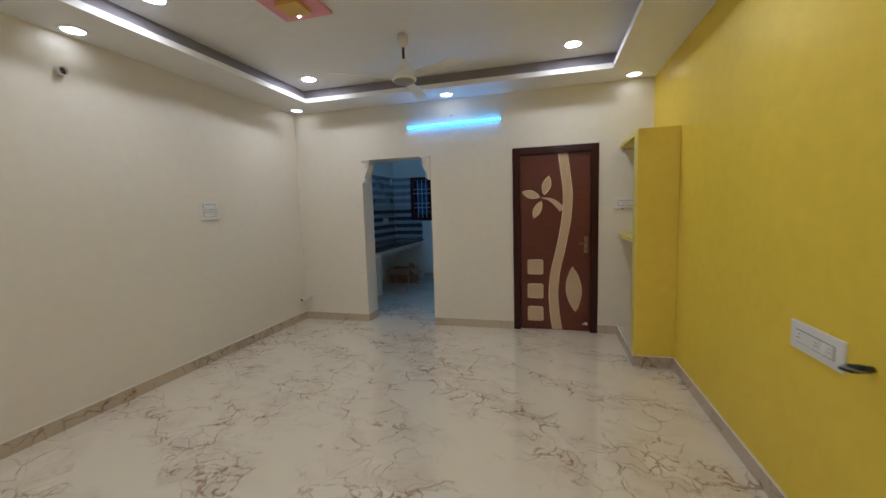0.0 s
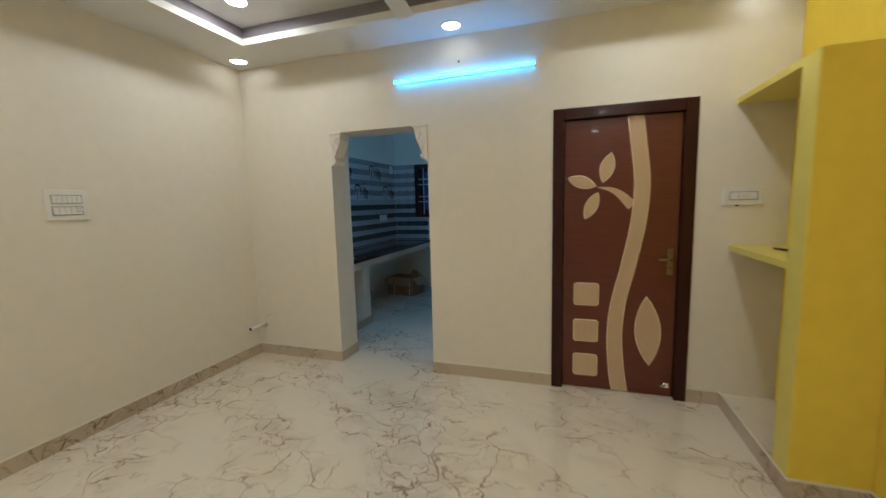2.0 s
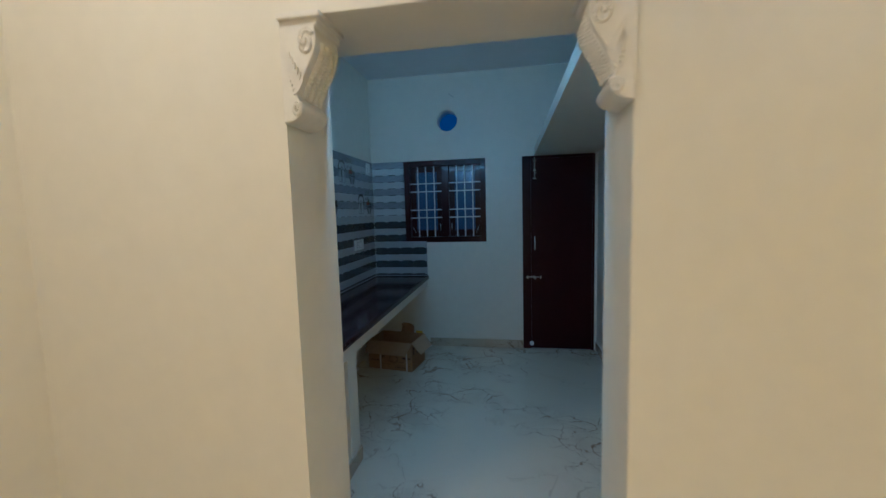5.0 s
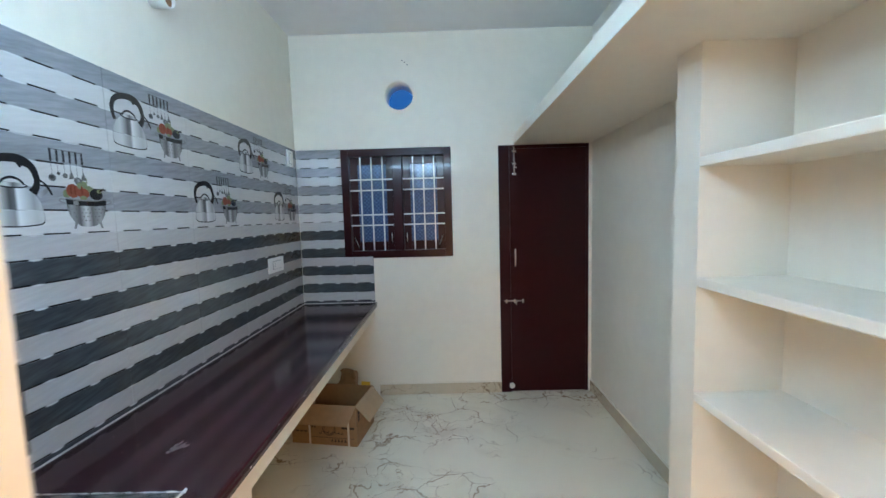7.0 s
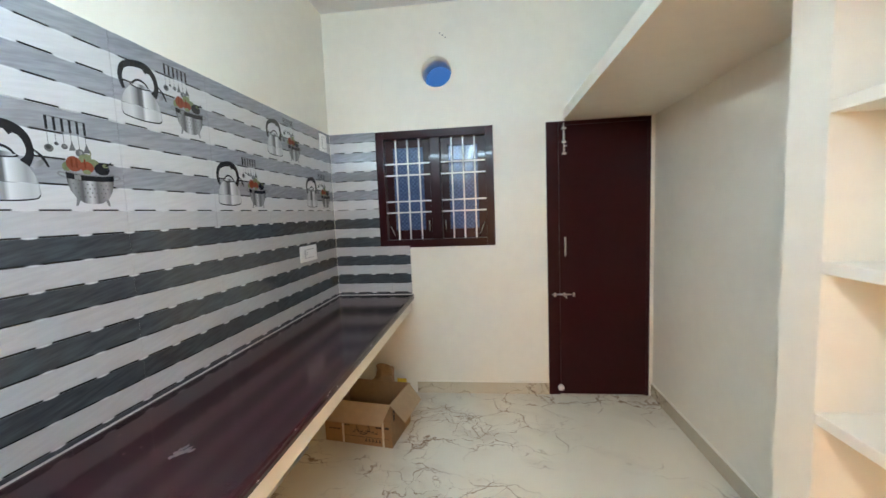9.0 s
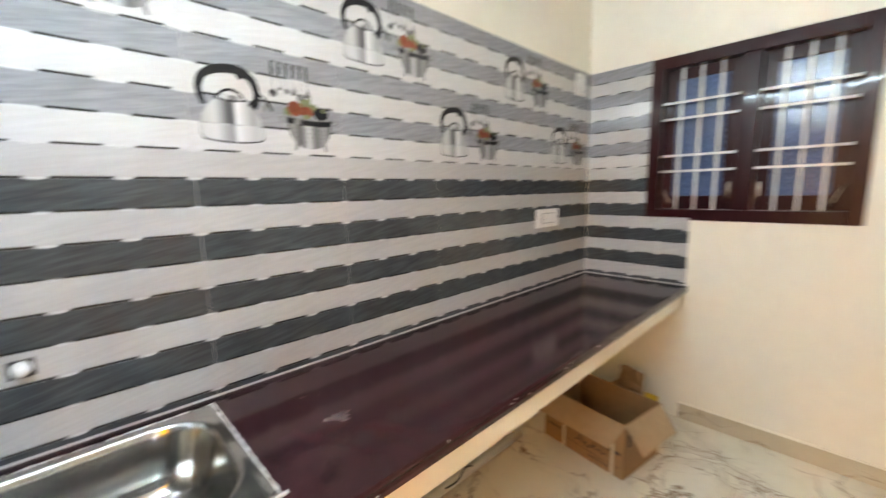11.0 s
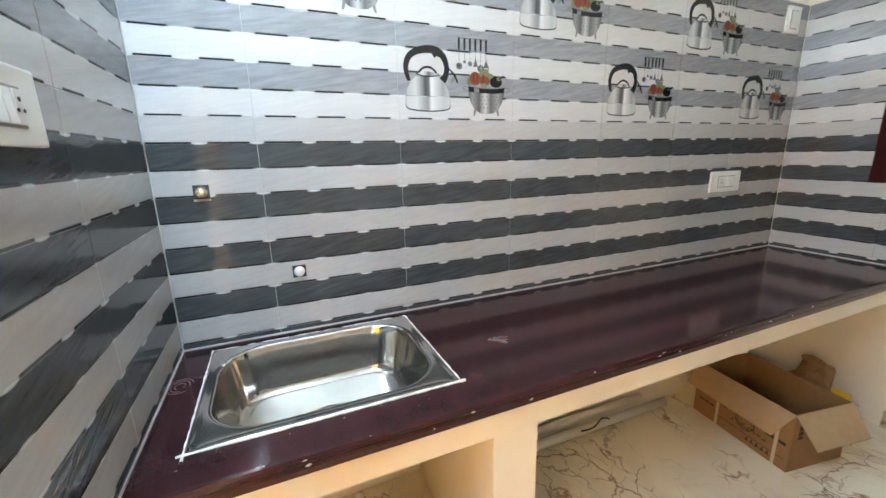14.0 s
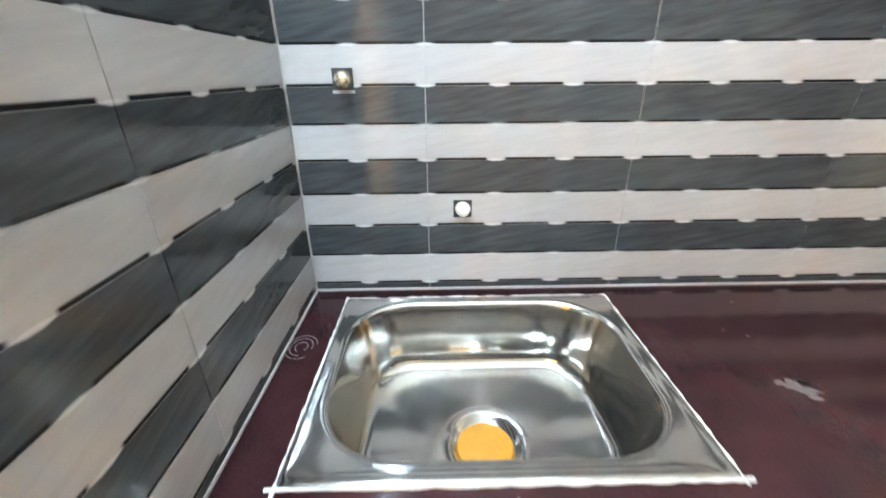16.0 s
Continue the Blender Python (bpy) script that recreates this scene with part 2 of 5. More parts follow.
def printed(name, lo, hi, stops, axis=0):
    """A flat print whose tone runs across it."""
    k = Nodes(name, 0.15)
    v = k.xyz()[axis]
    return k.done(k.ramp(k.span(v, lo, hi), stops))


def patterned_glass(name):
    """Blue figured glass: a raised lattice of small blossoms in a smooth pane."""
    k = Nodes(name, 0.07)
    x, _, z = k.xyz()
    wave = k.op("MULTIPLY", k.op("SINE", k.op("MULTIPLY", x, 190.0)), k.op("SINE", k.op("MULTIPLY", z, 190.0)))
    cross = k.op("MULTIPLY", k.op("SINE", k.op("MULTIPLY", k.op("ADD", x, z), 270.0)), k.op("SINE", k.op("MULTIPLY", k.op("SUBTRACT", x, z), 270.0)))
    relief = k.op("ADD", wave, k.op("MULTIPLY", cross, 0.6))
    fine = k.noise(k.join(x, 0.0, z), 60.0, 3)
    bump = k.nt.nodes.new("ShaderNodeBump")
    bump.inputs["Strength"].default_value, bump.inputs["Distance"].default_value = 0.16, 0.0012
    k.nt.links.new(relief, bump.inputs["Height"])
    k.nt.links.new(bump.outputs[0], k.b.inputs["Normal"])
    return k.done(k.ramp(k.op("ADD", k.op("MULTIPLY", wave, 0.25), fine), [(0.2, (0.035, 0.06, 0.13)), (0.55, (0.07, 0.115, 0.23)), (0.8, (0.12, 0.18, 0.32))]))


def door_grain(name, base, dark, stretch, rough):
    k = Nodes(name, rough, 0.25)
    x, _, z = k.xyz()
    v = k.noise(k.join(k.op("MULTIPLY", x, stretch[0]), 0.0, k.op("MULTIPLY", z, stretch[1])), 1.0, 6)
    return k.done(k.mix(k.span(v, 0.35, 0.7), base, dark))


LIGHTG, WHITEG, MIDG, DARKG = (0.445, 0.43, 0.425), (0.55, 0.54, 0.535), (0.265, 0.27, 0.285), (0.055, 0.062, 0.067)
TILE_HI = banded_tile("grey_and_white_banded_tile", (WHITEG, MIDG, WHITEG, MIDG), 0.29)
TILE_LO = banded_tile("dark_and_light_banded_tile", (DARKG, LIGHTG, DARKG, LIGHTG), 0.365)
KETTLE = printed("printed_steel_kettle", 0.02, 0.195, [(0.0, 0.12), (0.07, 0.40), (0.24, 0.52), (0.38, 0.22), (0.44, 0.08), (0.52, 0.13), (0.57, 0.72), (0.66, 0.55), (0.82, 0.30), (0.93, 0.42), (1.0, 0.12)])
KETTLE_FOOT = printed("printed_pale_kettle_foot", 0.02, 0.195, [(0.0, 0.22), (0.06, 0.50), (0.26, 0.56), (0.40, 0.34), (0.50, 0.26), (0.57, 0.68), (0.68, 0.56), (0.85, 0.44), (0.95, 0.50), (1.0, 0.2)])
KETTLE_RIM = printed("printed_kettle_rim", 0.02, 0.20, [(0.0, 0.15), (0.4, 0.55), (0.5, 0.12), (0.7, 0.6), (1.0, 0.2)])
COLANDER = printed("printed_steel_colander", 0.259, 0.415, [(0.0, 0.05), (0.12, 0.26), (0.30, 0.10), (0.46, 0.50), (0.60, 0.13), (0.80, 0.28), (1.0, 0.05)])
PRINTBLACK = mat("printed_black", (0.018, 0.018, 0.020), 0.16, grain=0.2)
PRINTGREY = mat("printed_grey", (0.12, 0.12, 0.12), 0.16, grain=0.2)
PRINTRED = mat("printed_tomato_red", (0.23, 0.062, 0.034), 0.16, grain=0.3, scale=40)
PRINTDEEPRED = mat("printed_dark_red", (0.17, 0.04, 0.02), 0.16, grain=0.3, scale=40)
PRINTGREEN = mat("printed_leaf_green", (0.17, 0.19, 0.10), 0.16, grain=0.3, scale=40)
DOORWOOD = door_grain("red_brown_door_veneer", (0.125, 0.024, 0.008), (0.090, 0.016, 0.006), (5.0, 90.0), 0.3)
INLAY = door_grain("cream_door_inlay", (0.58, 0.43, 0.25), (0.55, 0.40, 0.225), (40.0, 5.0), 0.3)
BLUEGLASS = patterned_glass("blue_figured_glass")
ORANGE = mat("orange_drain_disc", (0.65, 0.27, 0.03), 0.45, grain=0.1, scale=30)
PINK = mat("pink_light_panel", (0.70, 0.30, 0.33), 0.4, grain=0.04)
LAMPYELLOW = mat("yellow_light_panel", (0.65, 0.42, 0.03), 0.4, grain=0.04)
LENS = glow("warm_white_diffuser", WARM, SOFFIT_GLOW)
TRAYLENS = glow("bright_warm_white_diffuser", WARM, TRAY_GLOW)
TUBE = glow("blue_led_tube", BLUE, BLUE_GLOW)
COOLLENS = glow("cool_white_diffuser", COOL, KITCHEN_GLOW)
EDGING = mat("pale_gold_edging", (0.80, 0.70, 0.52), 0.22, 0.75, grain=0.06)
BRASS = mat("satin_bronze_metal", (0.27, 0.21, 0.12), 0.3, 1.0, grain=0.08)
CEMENTLUMP = mat("dried_cement", (0.30, 0.25, 0.20), 0.85, grain=0.3, scale=40, bump=0.4, bscale=120)
RUST = mat("rusty_brown_fitting", (0.22, 0.10, 0.04), 0.6, 0.2, grain=0.3, scale=30)
PURPLE = mat("purple_printed_carton", (0.13, 0.07, 0.14), 0.5, grain=0.2, scale=20)
PINKCARD = mat("mauve_carton", (0.36, 0.27, 0.36), 0.5, grain=0.12, scale=20)

# ---- helpers for meshes ----
def box(bm, x0, x1, y0, y1, z0, z1, bevel=0.0, mi=0):
    vs = [bm.verts.new(p) for p in ((x0, y0, z0), (x1, y0, z0), (x1, y1, z0), (x0, y1, z0), (x0, y0, z1), (x1, y0, z1), (x1, y1, z1), (x0, y1, z1))]
    fs = [bm.faces.new([vs[i] for i in q]) for q in ((0, 3, 2, 1), (4, 5, 6, 7), (0, 1, 5, 4), (1, 2, 6, 5), (2, 3, 7, 6), (3, 0, 4, 7))]
    for f in fs:
        f.material_index = mi
    if bevel:
        edges = list({e for f in fs for e in f.edges})
        bmesh.ops.bevel(bm, geom=edges, offset=bevel, segments=2, affect="EDGES", profile=0.6)
    return bm


def boxes(*specs, bevel=0.0):
    bm = bmesh.new()
    for q in specs:
        box(bm, *q, bevel=bevel)
    return bm


def tube(bm, p, q, r, r2=None, seg=20, caps=True, mi=0):
    """A round bar from p to q."""
    p, q = Vector(p), Vector(q)
    turn = (q - p).to_track_quat("Z", "Y").to_matrix()
    rings = []
    for c, rr in ((p, r), (q, r if r2 is None else r2)):
        rings.append([bm.verts.new(c + turn @ Vector((rr * math.cos(k * math.tau / seg), rr * math.sin(k * math.tau / seg), 0))) for k in range(seg)])
    for k in range(seg):
        f = bm.faces.new((rings[0][k], rings[0][(k + 1) % seg], rings[1][(k + 1) % seg], rings[1][k]))
        f.smooth, f.material_index = True, mi
    if caps:
        bm.faces.new(rings[0][::-1]).material_index = mi
        bm.faces.new(rings[1]).material_index = mi
    return bm


def pipe_bm(p, q, r, wall=0.003, seg=24):
    """An open hollow pipe from p to q."""
    bm = bmesh.new()
    p, q = Vector(p), Vector(q)
    turn = (q - p).to_track_quat("Z", "Y").to_matrix()
    rings = []
    for c, rr in ((p, r), (q, r), (q, r - wall), (p, r - wall)):
        rings.append([bm.verts.new(c + turn @ Vector((rr * math.cos(k * math.tau / seg), rr * math.sin(k * math.tau / seg), 0))) for k in range(seg)])
    for a in range(4):
        for k in range(seg):
            f = bm.faces.new((rings[a][k], rings[a][(k + 1) % seg], rings[(a + 1) % 4][(k + 1) % seg], rings[(a + 1) % 4][k]))
            f.smooth = a in (0, 2)
    return bm


def lathe(profile, seg=32, bm=None, center=(0, 0, 0)):
    """A turned body from (radius, z) pairs."""
    bm = bm or bmesh.new()
    c = Vector(center)
    rings = [[bm.verts.new(c + Vector((max(r, 1e-4) * math.cos(k * math.tau / seg), max(r, 1e-4) * math.sin(k * math.tau / seg), z))) for k in range(seg)] for r, z in profile]
    for a, d in zip(rings, rings[1:]):
        for k in range(seg):
            bm.faces.new((a[k], a[(k + 1) % seg], d[(k + 1) % seg], d[k])).smooth = True
    return bm


def slab(points, depth, place, bevel=0.0, bm=None, mi=0):
    """A flat outline of (u, v) pairs made depth thick; place maps (u, v, w) to the world."""
    bm = bm or bmesh.new()
    front = [bm.verts.new(place(u, v, depth)) for u, v in points]
    back = [bm.verts.new(place(u, v, 0)) for u, v in points]
    fs = [bm.faces.new(front), bm.faces.new(back[::-1])]
    for k in range(len(points)):
        j = (k + 1) % len(points)
        fs.append(bm.faces.new((front[j], front[k], back[k], back[j])))
    for f in fs:
        f.material_index = mi
    bmesh.ops.recalc_face_normals(bm, faces=fs)
    if bevel:
        bmesh.ops.bevel(bm, geom=list(fs[0].edges), offset=bevel, segments=2, affect="EDGES", profile=0.5)
    return bm


def mesh_of(name, bm, *materials):
    me = bpy.data.meshes.new(name)
    bmesh.ops.recalc_face_normals(bm, faces=bm.faces[:])
    bm.to_mesh(me)
    bm.free()
    for m in materials:
        me.materials.append(m)
    return me


def part(name, bm, material, parent, label=""):
    ms = material if isinstance(material, (list, tuple)) else (material,)
    ob = new(name, mesh_of(name, bm, *ms))
    ob.parent = parent
    return tagged(ob, label)


def thing(name, bm, material, label, category, group="", kind=""):
    """A top-level mesh thing, or an Empty when bm is a place."""
    if isinstance(bm, tuple):
        ob = new(name)
        ob.location = bm
        ob.empty_display_size = 0.1
    else:
        ms = material if isinstance(material, (list, tuple)) else (material,)
        ob = new(name, mesh_of(name, bm, *ms))
    return tagged(ob, label, category, group, kind)


def setting(name, bm, material, label):
    return thing(name, bm, material, label, name.split("_")[0], kind="structure")


# ---- structure: hall ----
T = 0.12
setting("floor", boxes((HX0 - T, HX1 + T, HY0 - T, KY1 + T, -0.1, 0.0)), MARBLE, "polished cream marble floor tiles with brown veins")
setting("wall_left_hall", boxes((HX0 - T, HX0, HY0, HY1, 0, 3.04)), PAINT, "cream painted plaster wall of the hall")
setting("wall_right_hall", boxes((HX1, HX1 + T, HY0, HY1, 0, 3.04)), YELLOW, "bright yellow painted feature wall")
setting("wall_back_hall", boxes((HX0 - T, HX1 + T, HY0 - T, HY0, 0, 3.04)), PAINT, "cream painted plaster wall behind the hall")
DX0, DX1, DTOP = -0.505, 0.419, 2.10
setting("wall_between", boxes(
    (HX0 - T, OPEN0, HY1, KY0, 0, 3.04), (OPEN1, DX0, HY1, KY0, 0, 3.04), (DX1, HX1 + T, HY1, KY0, 0, 3.04),
    (OPEN0, OPEN1, HY1, KY0, OPENTOP, 3.04), (DX0, DX1, HY1, KY0, DTOP, 3.04)), PAINT, "cream painted wall between hall and kitchen with open doorway")
setting("wall_behind_door", boxes((DX0 - 0.1, DX1 + 0.1, KY0 + 0.002, KY0 + 0.06, 0, 2.2)), PAINT, "plain wall closing the room behind the door")

# stepped ceiling of the hall
TX0, TX1, TY0, TY1 = -2.85, 0.486, -1.35, 4.565
soffit = boxes((HX0, TX0, HY0, HY1, SOFFIT, SOFFIT + 0.05), (TX1, HX1, HY0, HY1, SOFFIT, SOFFIT + 0.05),
               (TX0, TX1, HY0, TY0, SOFFIT, SOFFIT + 0.05), (TX0, TX1, TY1, HY1, SOFFIT, SOFFIT + 0.05))
setting("ceiling_soffit", soffit, WHITE, "white dropped ceiling border round the hall")
setting("ceiling_tray", boxes((HX0 - T, HX1 + T, HY0 - T, KY0, TRAY, TRAY + 0.1)), WHITE, "white recessed ceiling tray of the hall")
g = 0.05
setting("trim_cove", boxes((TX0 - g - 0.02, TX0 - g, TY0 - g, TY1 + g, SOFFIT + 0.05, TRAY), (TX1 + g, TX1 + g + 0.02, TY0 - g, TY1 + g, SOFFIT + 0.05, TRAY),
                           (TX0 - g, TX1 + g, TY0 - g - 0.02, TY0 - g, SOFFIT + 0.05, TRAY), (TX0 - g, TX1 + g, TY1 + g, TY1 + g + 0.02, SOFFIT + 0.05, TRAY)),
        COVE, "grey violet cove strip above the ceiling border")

# ---- structure: kitchen ----
setting("wall_left_kitchen", boxes((KX0 - T, KX0, KY0, KY1, 0, KCEIL)), PAINT, "cream painted kitchen wall above the tiles")
setting("wall_right_kitchen", boxes((KX1, KX1 + T, KY0, KY1, 0, KCEIL)), PAINT, "cream painted kitchen side wall")
WX0, WX1, WZ0, WZ1 = -2.95, -2.033, 1.205, 2.118
HOLE, HR = (-2.446, 2.543), 0.115


def far_wall():
    """The far kitchen wall, with the window's opening and a round vent hole through it."""
    y0, y1 = KY1, KY1 + 0.23
    bm = boxes((KX0 - T, WX0, y0, y1, 0, KCEIL), (WX1, -1.640, y0, y1, 0, KCEIL), (-0.888, KX1 + T, y0, y1, 0, KCEIL),
               (-1.640, -0.888, y0, y1, 2.115, KCEIL), (WX0, WX1, y0, y1, 0, WZ0))
    n, rims = 40, []
    for y in (y0, y1):
        rim = [bm.verts.new((HOLE[0] + HR * math.cos(k * math.tau / n), y, HOLE[1] + HR * math.sin(k * math.tau / n))) for k in range(n)]
        rect = [bm.verts.new(p) for p in ((WX1, y, KCEIL), (WX0, y, KCEIL), (WX0, y, WZ1), (WX1, y, WZ1))]
        edges = [bm.edges.new((ring[k], ring[(k + 1) % len(ring)])) for ring in (rim, rect) for k in range(len(ring))]
        bmesh.ops.triangle_fill(bm, use_beauty=True, use_dissolve=False, edges=edges)
        rims.append((rim, rect))
    for k in range(n):
        j = (k + 1) % n
        bm.faces.new((rims[0][0][k], rims[0][0][j], rims[1][0][j], rims[1][0][k])).smooth = True
    bm.faces.new((rims[0][1][2], rims[0][1][3], rims[1][1][3], rims[1][1][2]))
    return bm


setting("wall_far_kitchen", far_wall(), PAINT, "cream painted kitchen wall with window and round vent hole")
setting("ceiling_kitchen", boxes((KX0 - T, KX1 + T, KY0, KY1 + T, KCEIL, KCEIL + 0.1)), WHITE, "white painted kitchen ceiling")
setting("loft_slab", boxes((-1.512, KX1, KY0, KY1 - 0.003, 2.120, 2.197), bevel=0.004), PAINT, "cream painted concrete loft slab along the kitchen wall")
setting("wall_fin", boxes((-1.185, KX1, 6.42, 6.565, 0, 2.119)), PAINT, "cream painted short wall beside the shelves")

# skirting
def skirting(name, *runs):
    bm = bmesh.new()
    for x0, x1, y0, y1 in runs:
        box(bm, x0, x1, y0, y1, 0, 0.093)
    ob = setting(name, bm, SKIRT, "beige veined marble skirting along the wall")
    bead = bmesh.new()
    for x0, x1, y0, y1 in runs:
        box(bead, x0, x1, y0, y1, 0.0935, 0.103, bevel=0.003)
    part("filler_bead", bead, PAINT, ob, "cream filler bead on top")
    return ob


SK = 0.010
skirting("baseboard_left", (HX0, HX0 + SK, HY0, HY1 - SK))
skirting("baseboard_far", (HX0, OPEN0 + SK, HY1 - SK, HY1), (OPEN1, DX0, HY1 - SK, HY1), (DX1, 0.617, HY1 - SK, HY1))
skirting("baseboard_jamb", (OPEN0, OPEN0 + SK, HY1, KY0))
skirting("baseboard_right", (HX1 - SK, HX1, HY0, 4.10 - SK))
skirting("baseboard_column", (0.617, HX1, 4.10 - SK, 4.10), (0.617, 0.627, 4.10, HY1))
skirting("baseboard_kitchen", (-2.70, -1.640, KY1 - SK, KY1), (KX1 - SK, KX1, 6.565, KY1), (-1.195, -1.185, 6.41, 6.565))

# niche in the corner of the hall
niche = thing("corner_niche", (0, 0, 0), None, "yellow painted corner niche with open shelves", "niche", kind="structure")
part("front_panel", boxes((0.627, HX1, 4.10, 4.243, 0, 2.067), bevel=0.004), [YELLOW], niche)
part("edge_face", boxes((0.623, 0.627, 4.104, 4.243, 0.1, 2.063)), PALEYELLOW, niche, "pale yellow painted edge")
part("top_slab", boxes((0.627, HX1, 4.243, HY1, 2.032, 2.067)), PALEYELLOW, niche)
part("middle_shelf", boxes((0.627, HX1, 4.243, HY1, 1.088, 1.126)), PALEYELLOW, niche)
part("lining", boxes((HX1 - 0.006, HX1, 4.243, HY1, 0.08, 1.088), (HX1 - 0.006, HX1, 4.243, HY1, 1.126, 2.032)), YELLOW, niche, "yellow painted back of the niche")
part("marble_base", boxes((0.627, HX1 - 0.006, 4.243, HY1, 0, 0.086)), MARBLE, niche, "marble topped plinth")


for ob in niche.children:
    ob.data.transform(Matrix.Translation((-0.786, -4.55, 0)))
niche.location = (0.786, 4.55, 0)

# ---- hall: lamps and fan ----
def downlight(at, lens, label):
    ob = thing("ceiling_downlight", at, None, label, "downlight", "hall ceiling downlights")
    part("rim", lathe([(0.064, -0.001), (0.066, -0.006), (0.078, -0.007), (0.083, -0.003), (0.084, 0.0)], 36), PLASTIC, ob)
    part("lens", lathe([(0.0, -0.004), (0.064, -0.004), (0.065, -0.001)], 36), lens, ob, "glowing warm white diffuser")
    return ob


first = downlight((-1.212, 4.822, SOFFIT), LENS, "small round white downlight glowing in the ceiling border")
for x, y in ((-3.15, 4.815), (0.717, 4.825), (-3.20, 2.45), (0.717, 2.45), (-3.17, 0.1), (0.717, 0.1), (-1.21, -1.58)):
    copy_thing(first, pose(x, y, SOFFIT))
first = downlight((-2.60, 4.27, TRAY), TRAYLENS, "bright round white downlight in the ceiling tray")
# only the pair at y 4.27 is known; nearer pairs are added unseen for brightness
for x, y in ((0.108, 4.27), (-2.60, 2.55), (0.108, 2.55), (-2.60, 0.85), (0.108, 0.85), (-2.60, -0.87), (0.108, -0.87)):
    copy_thing(first, pose(x, y, TRAY))

tube_light = thing("blue_led_tube_light", (-1.19, HY1, 2.43), None, "slim blue glowing LED tube mounted on the wall", "tube light")
tube_light.rotation_euler = (0, radians(-0.8), 0)
part("housing", boxes((-0.565, 0.565, -0.012, 0.0, -0.011, 0.011), bevel=0.002), PLASTIC, tube_light)
part("tube", tube(bmesh.new(), (-0.555, -0.030, 0), (0.555, -0.030, 0), 0.0115, seg=16), TUBE, tube_light, "glowing blue tube")
for e in (-0.565, 0.555):
    part("end_cap", boxes((e, e + 0.010, -0.046, 0, -0.016, 0.016), bevel=0.002), PLASTIC, tube_light)

FAN = (-1.26, 3.60)
fan = thing("ceiling_fan", (*FAN, TRAY), None, "white three-bladed ceiling fan hanging from the tray", "ceiling fan")
part("canopy", lathe([(0.0, 0.0), (0.042, 0.0), (0.046, -0.03), (0.036, -0.075), (0.018, -0.10), (0.0, -0.10)], 28), PLASTER, fan)
part("rod", tube(bmesh.new(), (0, 0, -0.23), (0, 0, -0.09), 0.011), DARK, fan, "dark down rod")
part("bell", lathe([(0.014, -0.19), (0.026, -0.20), (0.042, -0.24), (0.055, -0.285), (0.053, -0.295)], 28), PLASTIC, fan)
part("motor", lathe([(0.0, -0.292), (0.05, -0.292), (0.078, -0.308), (0.094, -0.324), (0.102, -0.346), (0.102, -0.358), (0.088, -0.364)], 36), PLASTIC, fan, "round white motor housing")
part("motor_base", lathe([(0.088, -0.362), (0.086, -0.374), (0.066, -0.382), (0.030, -0.385), (0.0, -0.385)], 36), GREYPLASTIC, fan, "grey underside of the motor")
for deg in (-26, 94, 214):
    turn = Matrix.Rotation(radians(deg), 4, "Z")
    tilt = Matrix.Rotation(radians(-9), 4, "X")
    outline = [(0.17, -0.045), (0.30, -0.060), (0.50, -0.064), (0.59, -0.060), (0.605, -0.045), (0.61, 0.0), (0.605, 0.045), (0.59, 0.056), (0.50, 0.058), (0.30, 0.052), (0.17, 0.040)]
    blade = part("blade", slab(outline, 0.006, lambda u, v, w: turn @ (Vector((0, 0, -0.346)) + (tilt @ Vector((u, v * 0.82, w)))), bevel=0.002), PLASTIC, fan)
    part("blade_bracket", slab([(0.095, -0.018), (0.17, -0.028), (0.235, -0.022), (0.235, 0.022), (0.17, 0.028), (0.095, 0.018)], 0.004, lambda u, v, w: turn @ (Vector((0, 0, -0.352)) + (tilt @ Vector((u, v * 0.82, w)))), bevel=0.001), PLASTIC, blade)

panel = thing("ceiling_light_panel", (-1.78, 2.88, TRAY), None, "pink square ceiling light with yellow centre block", "ceiling light")
part("pink_panel", boxes((-0.19, 0.19, -0.19, 0.19, -0.022, 0.0), bevel=0.003), PINK, panel)
part("yellow_block", boxes((-0.085, 0.085, -0.085, 0.085, -0.05, -0.022), bevel=0.003), LAMPYELLOW, panel)
part("bulb", lathe([(0.0, -0.034), (0.010, -0.032), (0.014, -0.022)], 16, center=(-0.05, 0.135, 0.0)), LENS, panel, "small glowing bulb")


# ---- hall: carved door ----
door = thing("carved_wood_door", (-0.043, HY1 + 0.034, 0), None, "closed red-brown veneered door with cream tree inlay", "door")
tagged(door, kind="structure")
door.name = "door_1"


def at_door(u, v, w):
    return Vector((u + 0.043, -w, v))


FW = 0.078
part("door_frame", boxes((DX0 + 0.043, DX0 + 0.043 + FW, -0.046, 0.06, 0, DTOP), (DX1 + 0.043 - FW, DX1 + 0.043, -0.046, 0.06, 0, DTOP),
                         (DX0 + 0.043 + FW, DX1 + 0.043 - FW, -0.046, 0.06, DTOP - FW, DTOP), bevel=0.004), ROSEWOOD, door, "dark varnished wooden frame")
leaf = part("door_leaf", boxes((DX0 + 0.043 + FW + 0.003, DX1 + 0.043 - FW - 0.003, 0.0, 0.035, 0.006, DTOP - FW - 0.003), bevel=0.002), DOORWOOD, door)


